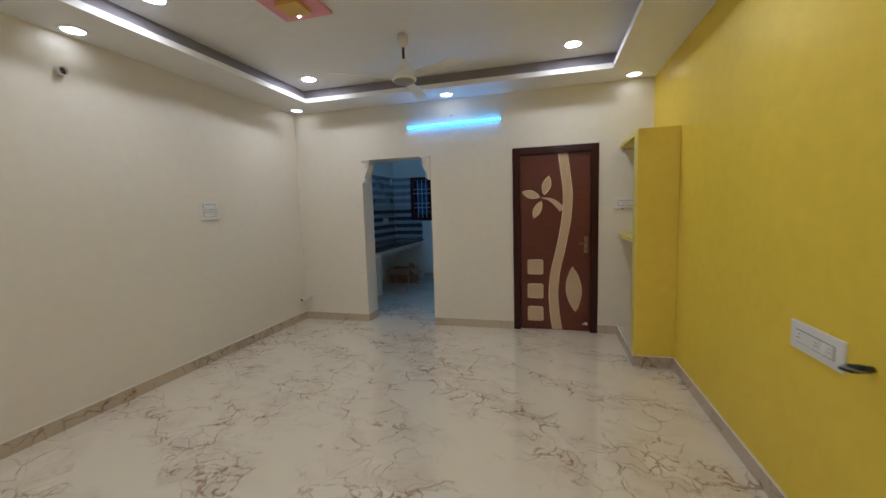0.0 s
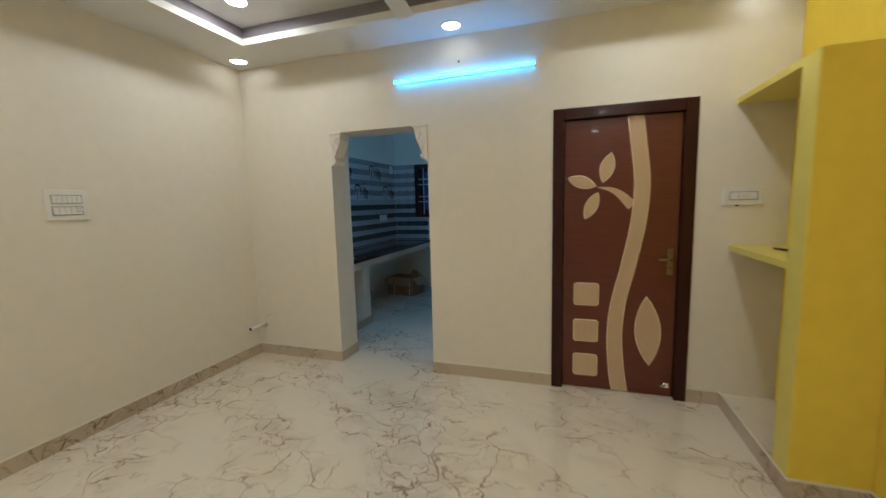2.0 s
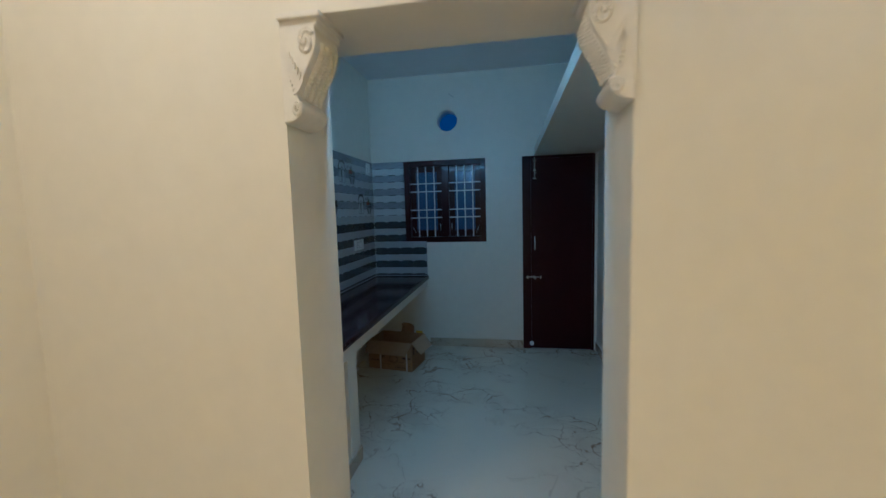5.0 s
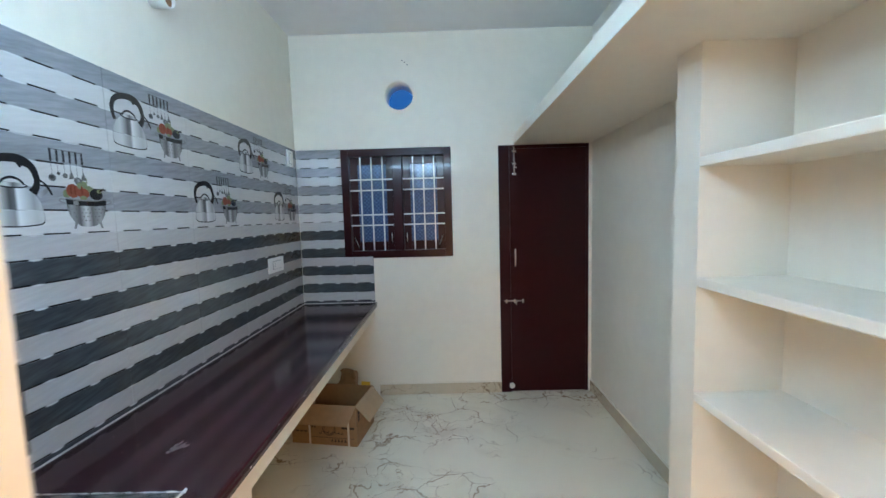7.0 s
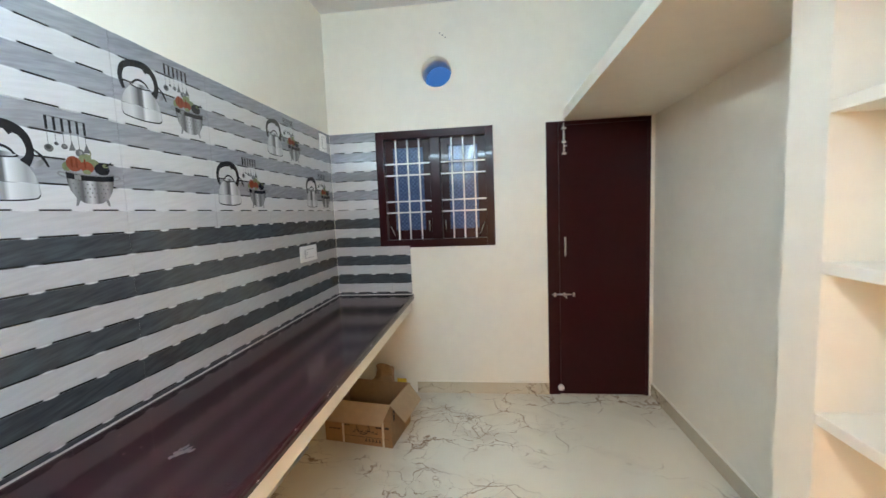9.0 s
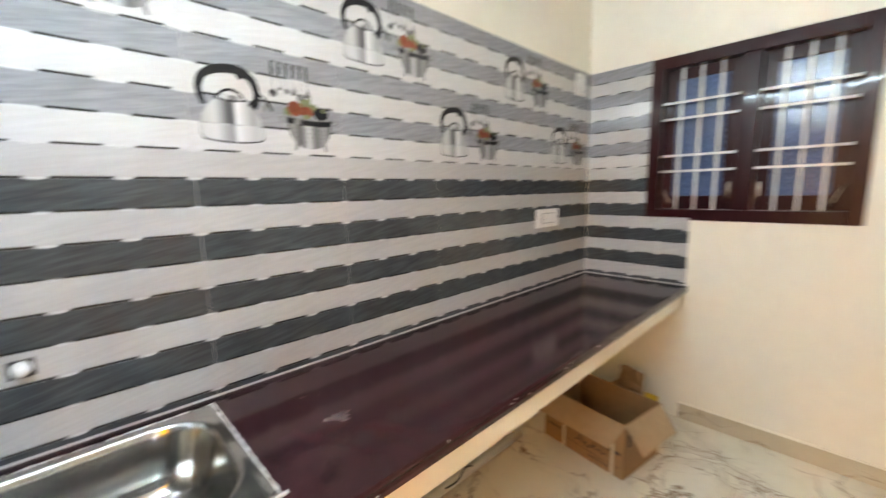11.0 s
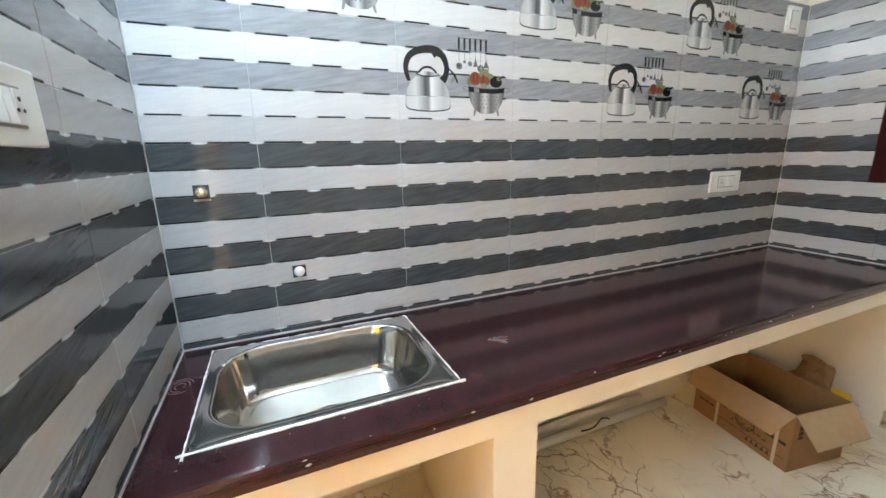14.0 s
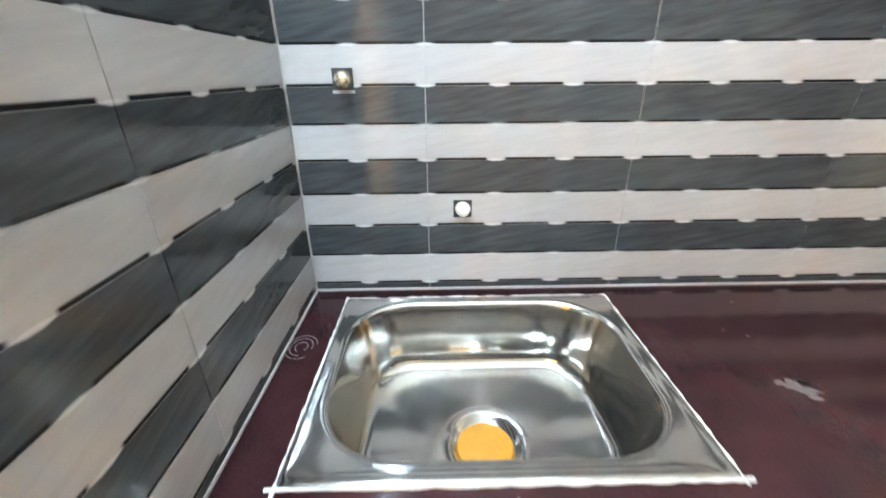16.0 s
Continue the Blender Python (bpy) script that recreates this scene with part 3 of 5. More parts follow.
def smooth_path(pts, n):
    """A Catmull-Rom curve through (u, v, width) rows."""
    out = []
    for i in range(len(pts) - 1):
        p0, p1, p2, p3 = pts[max(i - 1, 0)], pts[i], pts[i + 1], pts[min(i + 2, len(pts) - 1)]
        for k in range(n):
            t = k / n
            out.append(tuple(0.5 * (2 * b + (c - a) * t + (2 * a - 5 * b + 4 * c - d) * t * t + (3 * b - a - 3 * c + d) * t ** 3) for a, b, c, d in zip(p0, p1, p2, p3)))
    return out + [pts[-1]]


def ribbon(pts, n=10, flat=True):
    path = smooth_path(pts, n)
    left, right = [], []
    for i, (u, v, w) in enumerate(path):
        a, b = path[max(i - 1, 0)], path[min(i + 1, len(path) - 1)]
        d = Vector((b[0] - a[0], b[1] - a[1])).normalized()
        if flat:
            d = Vector((0, -1))
        left.append((u - d.y * w / 2, v + d.x * w / 2))
        right.append((u + d.y * w / 2, v - d.x * w / 2))
    return left + right[::-1]


def petal(a, b, bulge, n=10):
    """A pointed leaf outline from tip a to tip b."""
    a, b = Vector(a), Vector(b)
    side = Vector((-(b - a).y, (b - a).x)).normalized()
    up = [a.lerp(b, k / n) + side * bulge * math.sin(math.pi * k / n) ** 0.85 for k in range(n + 1)]
    dn = [a.lerp(b, k / n) - side * bulge * math.sin(math.pi * k / n) ** 0.85 for k in range(n - 1, 0, -1)]
    return [tuple(p) for p in up + dn]


def inlay(name, outline):
    area = sum(p[0] * q[1] - q[0] * p[1] for p, q in zip(outline, outline[1:] + outline[:1]))
    rim = []
    for k, p in enumerate(outline):
        d = Vector(outline[(k + 1) % len(outline)]) - Vector(outline[k - 1])
        n = Vector((d.y, -d.x)).normalized() * (1 if area > 0 else -1)
        rim.append((p[0] + n.x * 0.0055, p[1] + n.y * 0.0055))
    part("metal_edging", slab(rim, 0.0045, at_door, bevel=0.0018), EDGING, leaf, "thin pale gold edging")
    ob = part(name, slab(outline, 0.0055, at_door, bevel=0.0015), INLAY, leaf, "cream inlay")
    return ob


inlay("trunk_inlay", ribbon([(0.046, 2.015, 0.096), (0.074, 1.80, 0.097), (0.100, 1.56, 0.097), (0.083, 1.28, 0.096), (0.023, 0.95, 0.096), (-0.032, 0.70, 0.097), (-0.055, 0.45, 0.098), (-0.040, 0.20, 0.102), (-0.012, 0.01, 0.106)]))
part("branch_inlay", slab(ribbon([(-0.195, 1.536, 0.004), (-0.10, 1.515, 0.034), (-0.03, 1.470, 0.056), (0.04, 1.395, 0.070)], flat=False), 0.004, at_door), INLAY, leaf, "cream inlay")
for a, b, g2 in (((-0.40, 1.607), (-0.205, 1.545), 0.042), ((-0.103, 1.775), (-0.158, 1.570), 0.046), ((-0.275, 1.308), (-0.188, 1.495), 0.042)):
    inlay("leaf_inlay", petal(a, b, g2))
inlay("large_leaf_inlay", petal((0.152, 0.742), (0.183, 0.228), 0.083))
for z in (0.658, 0.376, 0.106):
    r = 0.012
    inlay("square_inlay", [(-0.343 + r, z), (-0.172 - r, z), (-0.172, z + r), (-0.172, z + 0.165 - r), (-0.172 - r, z + 0.165), (-0.343 + r, z + 0.165), (-0.343, z + 0.165 - r), (-0.343, z + r)])
handle = part("handle_plate", boxes((0.318, 0.356, -0.006, 0.0, 0.905, 1.092), bevel=0.003), BRASS, leaf, "satin bronze handle plate")
part("lever", tube(tube(bmesh.new(), (0.337, -0.006, 1.02), (0.337, -0.045, 1.02), 0.010), (0.345, -0.045, 1.02), (0.262, -0.045, 1.018), 0.009), BRASS, handle)
part("keyhole", boxes((0.333, 0.341, -0.0075, -0.006, 0.945, 0.965)), DARK, handle)
part("door_stopper", tube(boxes((0.325, 0.36, -0.012, 0, 0.075, 0.11), bevel=0.002), (0.335, -0.012, 0.092), (0.30, -0.03, 0.09), 0.008), CHROME, leaf, "small chrome door stopper")

# ---- hall: carved brackets of the doorway ----
def bracket(x, way, label):
    """A moulded scroll bracket under the lintel; way is the side that it reaches to."""
    place = lambda u, v, w: Vector((x + way * u * 0.64, HY1 + 0.130 - w * 1.15, OPENTOP + v * 0.98))
    lip = [(0.0, 0.0), (0.188, 0.0), (0.188, -0.014), (0.176, -0.018), (0.172, -0.032), (0.160, -0.037)]
    curve = [(0.160, -0.037, 0), (0.164, -0.070, 0), (0.152, -0.105, 0), (0.118, -0.145, 0), (0.082, -0.190, 0), (0.068, -0.218, 0), (0.084, -0.236, 0), (0.090, -0.254, 0), (0.074, -0.270, 0), (0.040, -0.284, 0), (0.0, -0.288, 0)]
    ob = thing("scroll_bracket", slab(lip + [(u, v) for u, v, _ in smooth_path(curve, 5)[1:]], 0.125, place, bevel=0.004), PLASTER, label, "bracket", "doorway brackets")
    for cu, cv, r0, turns, w0 in ((0.122, -0.078, 0.036, 1.5, 1), (0.064, -0.248, 0.022, 1.3, -1)):
        bm, prev = bmesh.new(), None
        for k in range(26):
            a = w0 * turns * math.tau * k / 25 + 0.6
            rr = r0 * (1 - 0.8 * k / 25)
            p = place(cu + rr * math.cos(a), cv + rr * math.sin(a), 0.125)
            if prev is not None:
                tube(bm, prev, p, 0.0065, seg=8)
            prev = p
        part("scroll", bm, PLASTER, ob)
    path = smooth_path([(u + 0.003, v, 0) for u, v, _ in curve[1:6]], 5)
    for w in (0.018, 0.043, 0.068, 0.093):
        bm = bmesh.new()
        for p, q in zip(path, path[1:]):
            tube(bm, place(p[0], p[1], w), place(q[0], q[1], w), 0.0085, seg=8)
        part("acanthus_rib", bm, PLASTER, ob)
    bm = bmesh.new()
    for k in range(6):
        a0, b0 = (0.045 + 0.012 * k, -0.10 - 0.020 * k * 0.7), (0.035 + 0.004 * k, -0.155 - 0.012 * k)
        slab(petal(a0, b0, 0.009, 6), 0.005, lambda u, v, w: place(u, v, 0.125 + w), bm=bm)
    part("leaf_relief", bm, PLASTER, ob)
    part("cap", boxes((min(x, x + way * 0.124), max(x, x + way * 0.124), HY1 - 0.026, HY1 + 0.134, OPENTOP - 0.016, OPENTOP - 0.001), bevel=0.003), PLASTER, ob)
    return ob


bracket(OPEN0 + 0.001, 1, "white moulded plaster scroll bracket under the lintel")
bracket(OPEN1 - 0.001, -1, "white moulded plaster scroll bracket under the lintel")


# ---- switches and pipes ----
def switchboard(name, m, w, h, rows, label, depth=0.012, group="", inset=None):
    """A wall plate: local x along the wall, z up, front at -y. rows: (v0, v1, u0, u1, count, sockets) of rocker switches."""
    ob = thing(name, (0, 0, 0), None, label, "switchboard", group)
    ob.matrix_basis = m
    part("cover_plate", boxes((-w / 2, w / 2, -depth, 0, -h / 2, h / 2), bevel=0.004), PLASTIC, ob)
    for v0, v1, u0, u1, count, socket in rows:
        part("module_bed", boxes((u0 - 0.004, u1 + 0.004, -depth - 0.0015, -depth, v0 - 0.004, v1 + 0.004)), GREYPLASTIC, ob, "grey gap round the switches")
        step = (u1 - u0) / count
        for k in range(count):
            a, b = u0 + k * step + 0.0012, u0 + (k + 1) * step - 0.0012
            if k in socket:
                s2 = part("socket", boxes((a, b, -depth - 0.005, -depth - 0.0015, v0, v1), bevel=0.001), PLASTIC, ob, "white socket outlet")
                c = (a + b) / 2
                bm = bmesh.new()
                for du, dv, r in ((0, 0.010, 0.0032), (-0.007, -0.004, 0.0026), (0.007, -0.004, 0.0026)):
                    tube(bm, (c + du, -depth - 0.0058, (v0 + v1) / 2 + dv), (c + du, -depth - 0.0048, (v0 + v1) / 2 + dv), r, seg=10)
                part("pin_holes", bm, DARK, s2)
            else:
                bm = boxes((a, b, -depth - 0.006, -depth - 0.0015, v0, v1), bevel=0.001)
                for q in bm.verts:
                    if q.co.y < -depth - 0.004 and q.co.z > (v0 + v1) / 2:
                        q.co.y += 0.0025
                part("rocker_switch", bm, PLASTIC, ob)
    return ob


LEFTWALL, RIGHTWALL, FAR = 90, -90, 0
switchboard("hall_switchboard", pose(HX0, 3.539, 1.492, 0, 0, LEFTWALL), 0.215, 0.185,
            [(0.012, 0.058, -0.075, 0.075, 6, ()), (-0.058, -0.012, -0.075, 0.075, 5, (4,))], "white two-row switchboard on the cream wall")
niche_board = switchboard("niche_switchboard", pose(0.688, HY1, 1.448, 0, 0, FAR), 0.222, 0.116, [(-0.022, 0.024, -0.075, 0.075, 3, (1,))], "white switch and socket plate beside the niche")
switchboard("socket_board", pose(HX1, 2.270, 0.862, 0, 0, RIGHTWALL), 0.322, 0.120, [(-0.024, 0.024, -0.115, 0.115, 6, (0, 3, 5))], "white triple socket board on the yellow wall")


part("hanging_stub", boxes((-0.040, -0.022, -0.010, -0.001, -0.067, -0.0575), bevel=0.002), DARK, niche_board, "small dark stub under the plate")


def pen(p, q, label):
    """A slim pen with a tapered metal tip."""
    p, q = Vector(p), Vector(q)
    ob = thing("ballpoint_pen", tuple(p), None, label, "pen")
    d = q - p
    part("barrel", tube(bmesh.new(), (0, 0, 0), tuple(d * 0.86), 0.0060, seg=12), DARK, ob)
    part("tip", tube(bmesh.new(), tuple(d * 0.86), tuple(d), 0.0052, 0.0012, seg=12), CHROME, ob, "bright metal tip")
    return ob


pen((0.780, 4.760, 1.1322), (0.828, 4.632, 1.1322), "black pen lying on the yellow niche shelf")


def wires(name, at, label):
    ob = thing(name, at, None, label, "cable")
    for k, (dy, dz) in enumerate(((0.0, 0.0), (-0.02, 0.012), (0.015, -0.012))):
        bm = bmesh.new()
        tube(bm, (0, dy * 0.3, dz * 0.3), (-0.04, dy, dz), 0.010, seg=10)
        tube(bm, (-0.04, dy, dz), (-0.06, dy + 0.035, dz - 0.005), 0.010, 0.006, seg=10)
        part("wire", bm, DARK if k else GREYPLASTIC, ob)
    return ob


wires("loose_cable", (HX1, 1.995, 0.868), "dark taped cable ends sticking out of the wall")

low_pipe = thing("pvc_pipe_stub", pipe_bm((-3.25, HY1, 0.292), (-3.25, 4.795, 0.303), 0.021), PVC, "white PVC pipe stub sticking out of the wall", "pipe")
# flat black disc inside the hollow pipe paints the shade of its bore
part("mouth", lathe([(0.0, 0), (0.0175, 0)], 16, center=(0, 0, 0)), DARK, low_pipe).matrix_basis = pose(-3.25, 4.803, 0.3025, 90, 0, 0)
thing("thin_pipe_stub", pipe_bm((-3.17, HY1, 0.40), (-3.185, 4.945, 0.392), 0.008, 0.002, 14), PVC, "thin white pipe end above the larger stub", "pipe")
high_pipe = thing("conduit_stub", pipe_bm((HX0, 2.41, 2.455), (HX0 + 0.06, 2.41, 2.452), 0.030, 0.004), PVC, "short white conduit stub high on the wall", "pipe")
# black disc again stands in for the dark inside of the stub
part("mouth", lathe([(0.0, 0), (0.026, 0)], 16), DARK, high_pipe).matrix_basis = pose(HX0 + 0.035, 2.41, 2.453, 0, 90, 0)
thing("wall_screw", tube(tube(bmesh.new(), (-1.21, HY1, 2.526), (-1.21, HY1 - 0.004, 2.526), 0.008), (-1.21, HY1 - 0.003, 2.526), (-1.21, HY1 - 0.012, 2.528), 0.003), DARK, "small dark screw in the wall above the tube light", "screw")


# ---- kitchen: outside, window and doors ----
SKYBLUE = glow("evening_blue_glow", (0.012, 0.17, 0.52), 0.12, 0.0)
setting("backdrop", boxes((-4.2, 0.2, 9.3, 9.32, -0.2, 4.5)), SKYBLUE, "plain blue evening backdrop outside the kitchen")

window = thing("window_1", (WX0, KY1, WZ0), None, "maroon painted window with white steel grille and blue figured glass", "window", kind="structure")
WW, WH = WX1 - WX0, WZ1 - WZ0
MX0, MX1, FR = 0.425, 0.507, 0.062
part("window_frame", boxes((0, FR, -0.010, 0.09, 0, WH), (WW - FR, WW, -0.010, 0.09, 0, WH), (FR, WW - FR, -0.010, 0.09, 0, FR), (FR, WW - FR, -0.010, 0.09, WH - FR, WH),
                           (MX0, MX1, -0.008, 0.09, FR, WH - FR), bevel=0.004), MAROON, window)
for a, b in ((FR, MX0), (MX1, WW - FR)):
    leaf2 = part("shutter", boxes((a - 0.002, a + 0.060, 0.05, 0.082, FR - 0.002, WH - FR + 0.002), (b - 0.060, b + 0.002, 0.05, 0.082, FR - 0.002, WH - FR + 0.002),
                                  (a + 0.060, b - 0.060, 0.05, 0.082, FR, FR + 0.075), (a + 0.060, b - 0.060, 0.05, 0.082, WH - FR - 0.06, WH - FR), bevel=0.003), MAROON, window)
    part("pane", boxes((a + 0.058, b - 0.058, 0.064, 0.069, FR + 0.073, WH - FR - 0.058)), BLUEGLASS, leaf2, "blue figured glass pane")
    for k in range(3):
        u = a + (b - a) * (0.255 + 0.255 * k)
        part("grille_bar", boxes((u - 0.0055, u + 0.0055, 0.012, 0.023, FR, WH - FR)), ALU, window, "white painted grille bar")
    for z in (1.866, 1.777, 1.572, 1.484):
        part("grille_bar", boxes((a, b, 0.004, 0.012, z - WZ0 - 0.006, z - WZ0 + 0.006)), ALU, window, "white painted grille bar")
for u, way in ((MX0 - 0.022, 1), (MX1 + 0.022, -1)):
    bm = tube(tube(tube(bmesh.new(), (u, 0.05, 0.125), (u, 0.022, 0.125), 0.007, seg=10), (u, 0.05, 0.205), (u, 0.022, 0.205), 0.007, seg=10), (u, 0.022, 0.12), (u, 0.022, 0.21), 0.008, seg=10)
    part("pull_handle", bm, CHROME, window)
for p, q in (((FR + 0.015, 0.035, 0.185), (FR + 0.06, 0.035, 0.07)), ((WW - FR - 0.015, 0.035, 0.185), (WW - FR - 0.06, 0.035, 0.07))):
    part("stay_arm", tube(bmesh.new(), p, q, 0.005, seg=8), CHROME, window)
kd = thing("door_2", (-1.264, KY1, 0), None, "closed maroon painted kitchen door with steel bolts", "door", kind="structure")
part("door_frame", boxes((-0.375, -0.285, -0.006, 0.10, 0, 2.115), (0.352, 0.375, -0.006, 0.10, 0, 2.115), (-0.285, 0.352, -0.006, 0.10, 2.085, 2.115), bevel=0.004), MAROON, kd)
kleaf = part("door_leaf", boxes((-0.284, 0.351, -0.004, 0.036, 0.008, 2.084), bevel=0.0015), MAROON, kd)
bolt = part("tower_bolt", boxes((-0.262, -0.232, -0.003, 0.004, 1.86, 2.09), bevel=0.001), CHROME, kleaf, "chrome tower bolt")
part("rod", tube(tube(bmesh.new(), (-0.247, -0.012, 1.87), (-0.247, -0.012, 2.10), 0.008, seg=12), (-0.247, -0.012, 1.93), (-0.225, -0.022, 1.93), 0.005, seg=8), CHROME, bolt)
for z in (1.875, 1.96, 2.06):
    part("collar", boxes((-0.264, -0.230, -0.022, -0.002, z - 0.008, z + 0.008), bevel=0.002), CHROME, bolt)
part("pull_handle", tube(tube(tube(bmesh.new(), (-0.247, 0.004, 1.11), (-0.247, -0.03, 1.12), 0.008, seg=10), (-0.247, 0.004, 1.25), (-0.247, -0.03, 1.24), 0.008, seg=10), (-0.247, -0.03, 1.105), (-0.247, -0.03, 1.255), 0.009, seg=12), CHROME, kleaf, "chrome pull handle")
latch = part("slide_bolt", boxes((-0.335, -0.165, -0.003, 0.004, 0.79, 0.825), bevel=0.001), CHROME, kleaf, "chrome sliding bolt")
part("rod", tube(tube(bmesh.new(), (-0.345, -0.012, 0.808), (-0.175, -0.012, 0.808), 0.008, seg=12), (-0.24, -0.012, 0.808), (-0.24, -0.018, 0.775), 0.005, seg=8), CHROME, latch)
for u in (-0.325, -0.255, -0.185):
    part("collar", boxes((u - 0.007, u + 0.007, -0.022, -0.002, 0.790, 0.826), bevel=0.002), CHROME, latch)
part("stopper", lathe([(0.0, 0.0), (0.022, 0.0), (0.024, 0.02), (0.016, 0.035), (0.0, 0.037)], 16), PLASTIC, kleaf, "white rubber door stop").matrix_basis = pose(-0.285, 0.0, 0.062, 90, 0, 0)

thing("wall_marks", boxes((-2.414, -2.406, KY1 - 0.0015, KY1, 2.815, 2.823), (-2.395, -2.385, KY1 - 0.0015, KY1, 2.80, 2.807), (-2.374, -2.366, KY1 - 0.0015, KY1, 2.783, 2.79)), DARK, "small dark drill marks on the cream wall", "marks")

# ---- kitchen: alcove shelves ----
for z in (1.727, 1.299, 0.871, 0.435):
    thing("wall_shelf", boxes((-1.185, KX1, KY0, 6.42, z - 0.034, z), bevel=0.004), PAINT, "cream painted concrete shelf in the alcove", "shelf", "alcove shelves")
carton = thing("printed_carton", (-1.08, 5.565, 1.727), None, "small mauve printed carton with dark edge on the shelf", "carton")
part("carton_body", boxes((-0.09, 0.09, -0.10, 0.10, 0, 0.072), bevel=0.004), PINKCARD, carton)
part("dark_edge", boxes((-0.0915, -0.078, 0.0995, 0.1015, 0.002, 0.070), (-0.0915, -0.0895, 0.070, 0.0995, 0.002, 0.070)), PURPLE, carton, "dark purple printed edge")
part("printed_mark", boxes((-0.065, -0.035, 0.1, 0.1008, 0.060, 0.066)), PURPLE, carton)
part("printed_mark", boxes((-0.045, 0.01, 0.1, 0.1008, 0.042, 0.0445)), PURPLE, carton)

# ---- kitchen: counter ----
CF, CB, C0, C1 = -2.700, KX0 + 0.004, KY0 + 0.012, KY1 - 0.002
SX0, SX1, SY0, SY1 = -3.262, -2.815, 5.395, 5.985      # cut-out for the sink
def holed(x0, x1, z0, z1):
    """A slab with the sink's cut-out through it."""
    bm = bmesh.new()
    loops = [[bm.verts.new((x, y, z)) for x, y in rect] for z in (z0, z1) for rect in (
        ((x0, C0), (x1, C0), (x1, C1), (x0, C1)), ((SX0, SY0), (SX1, SY0), (SX1, SY1), (SX0, SY1)))]
    for k in range(4):
        j = (k + 1) % 4
        for a, b in ((0, 1), (2, 3), (0, 2), (1, 3)):
            bm.faces.new((loops[a][k], loops[a][j], loops[b][j], loops[b][k]))
    return bm


worktop = thing("granite_worktop", holed(CB, CF - 0.012, COUNTER - 0.042, COUNTER), GRANITE, "polished maroon granite kitchen worktop with chipped edge", "worktop")
nose = [(0, 0), (0.010, -0.001), (0.014, -0.006), (0.015, -0.012), (0.012, -0.018), (0.014, -0.026), (0.013, -0.040), (0, -0.042)]
part("edge_nosing", slab(nose, C1 - C0, lambda u, v, w: Vector((CF - 0.012 + u, C0 + w, COUNTER + v))), GRANITE, worktop, "moulded granite front edge")
counter = thing("counter_base", (-3.0, 6.7, 0), None, "cream painted masonry counter base under the worktop", "counter")
def local(bm):
    bmesh.ops.translate(bm, verts=bm.verts[:], vec=(3.0, -6.7, 0))
    return bm


part("slab", local(holed(CB, -2.722, 0.700, COUNTER - 0.043)), PAINT, counter)
part("pier", local(boxes((CB, -2.724, C0, 5.42, 0, 0.699))), PAINT, counter)
part("pier", local(boxes((CB, -2.724, 6.05, 6.184, 0, 0.699))), PAINT, counter)
part("skirting", local(boxes((-2.724, -2.714, 6.042, 6.194, 0, 0.09), (CB, -2.724, 6.185, 6.194, 0, 0.09), (-2.724, -2.714, 5.42, 6.042, 0, 0.09))), SKIRT, counter, "beige marble skirting")

part("plinth", local(boxes((CB, -2.725, 5.421, 6.049, 0, 0.089))), MARBLE, counter, "raised marble floor under the sink")

chips = bmesh.new()
rnd = random.Random(7)
for k in range(16):
    y = rnd.uniform(5.5, 8.1)
    w, h = rnd.uniform(0.004, 0.018), rnd.uniform(0.0015, 0.005)
    z = COUNTER - rnd.uniform(0.003, 0.03)
    slab([(y, z), (y + w * 0.6, z + h), (y + w, z + h * 0.3), (y + w * 0.5, z - h * 0.5)], 0.0008, lambda u, v, q: Vector((CF + 0.0030 + q, u, v)), bm=chips)
part("edge_chips", chips, GROUT, worktop, "pale chips along the edge")["kind"] = "stuff"
smear = bmesh.new()
for k in range(11):
    y0, x0 = rnd.uniform(6.165, 6.235), rnd.uniform(-2.985, -2.945)
    slab(petal((x0, y0), (x0 + rnd.uniform(-0.012, 0.016), y0 + rnd.uniform(0.012, 0.035)), rnd.uniform(0.003, 0.007), 6), 0.0006, lambda u, v, q: Vector((u, v, COUNTER + q)), bm=smear)
for k in range(26):
    y0, x0 = rnd.uniform(5.3, 8.0), rnd.uniform(-3.25, -2.72)
    if 5.33 < y0 < 6.0:
        x0 = rnd.uniform(-2.79, -2.70)
    r0 = rnd.uniform(0.0008, 0.0022)
    slab([(x0 + r0 * math.cos(q), y0 + r0 * 1.6 * math.sin(q)) for q in (0, 1.2, 2.4, 3.7, 5.0)], 0.0005, lambda u, v, q: Vector((u, v, COUNTER + q)), bm=smear)
part("cement_smears", smear, CEMENT, worktop, "dried cement smears and specks")["kind"] = "stuff"
ring = bmesh.new()
for r0 in (0.030, 0.022, 0.012):
    prev = None
    for k in range(22):
        a = k * math.tau / 26 + r0 * 60
        p = Vector((-3.10 + r0 * 1.2 * math.cos(a), 5.325 + r0 * math.sin(a), COUNTER + 0.0004))
        if prev is not None:
            tube(ring, prev, p, 0.0009, seg=4)
        prev = p
part("chalk_scribble", ring, CEMENT, worktop, "faint chalk scribble")

# ---- kitchen: sink ----
def rounded(x0, x1, y0, y1, r, z, n=10):
    pts = []
    for cx, cy, a0 in ((x1 - r, y1 - r, 0), (x0 + r, y1 - r, 90), (x0 + r, y0 + r, 180), (x1 - r, y0 + r, 270)):
        for k in range(n):
            a = radians(a0 + 90 * k / (n - 1))
            pts.append((cx + r * math.cos(a), cy + r * math.sin(a), z))
    return pts


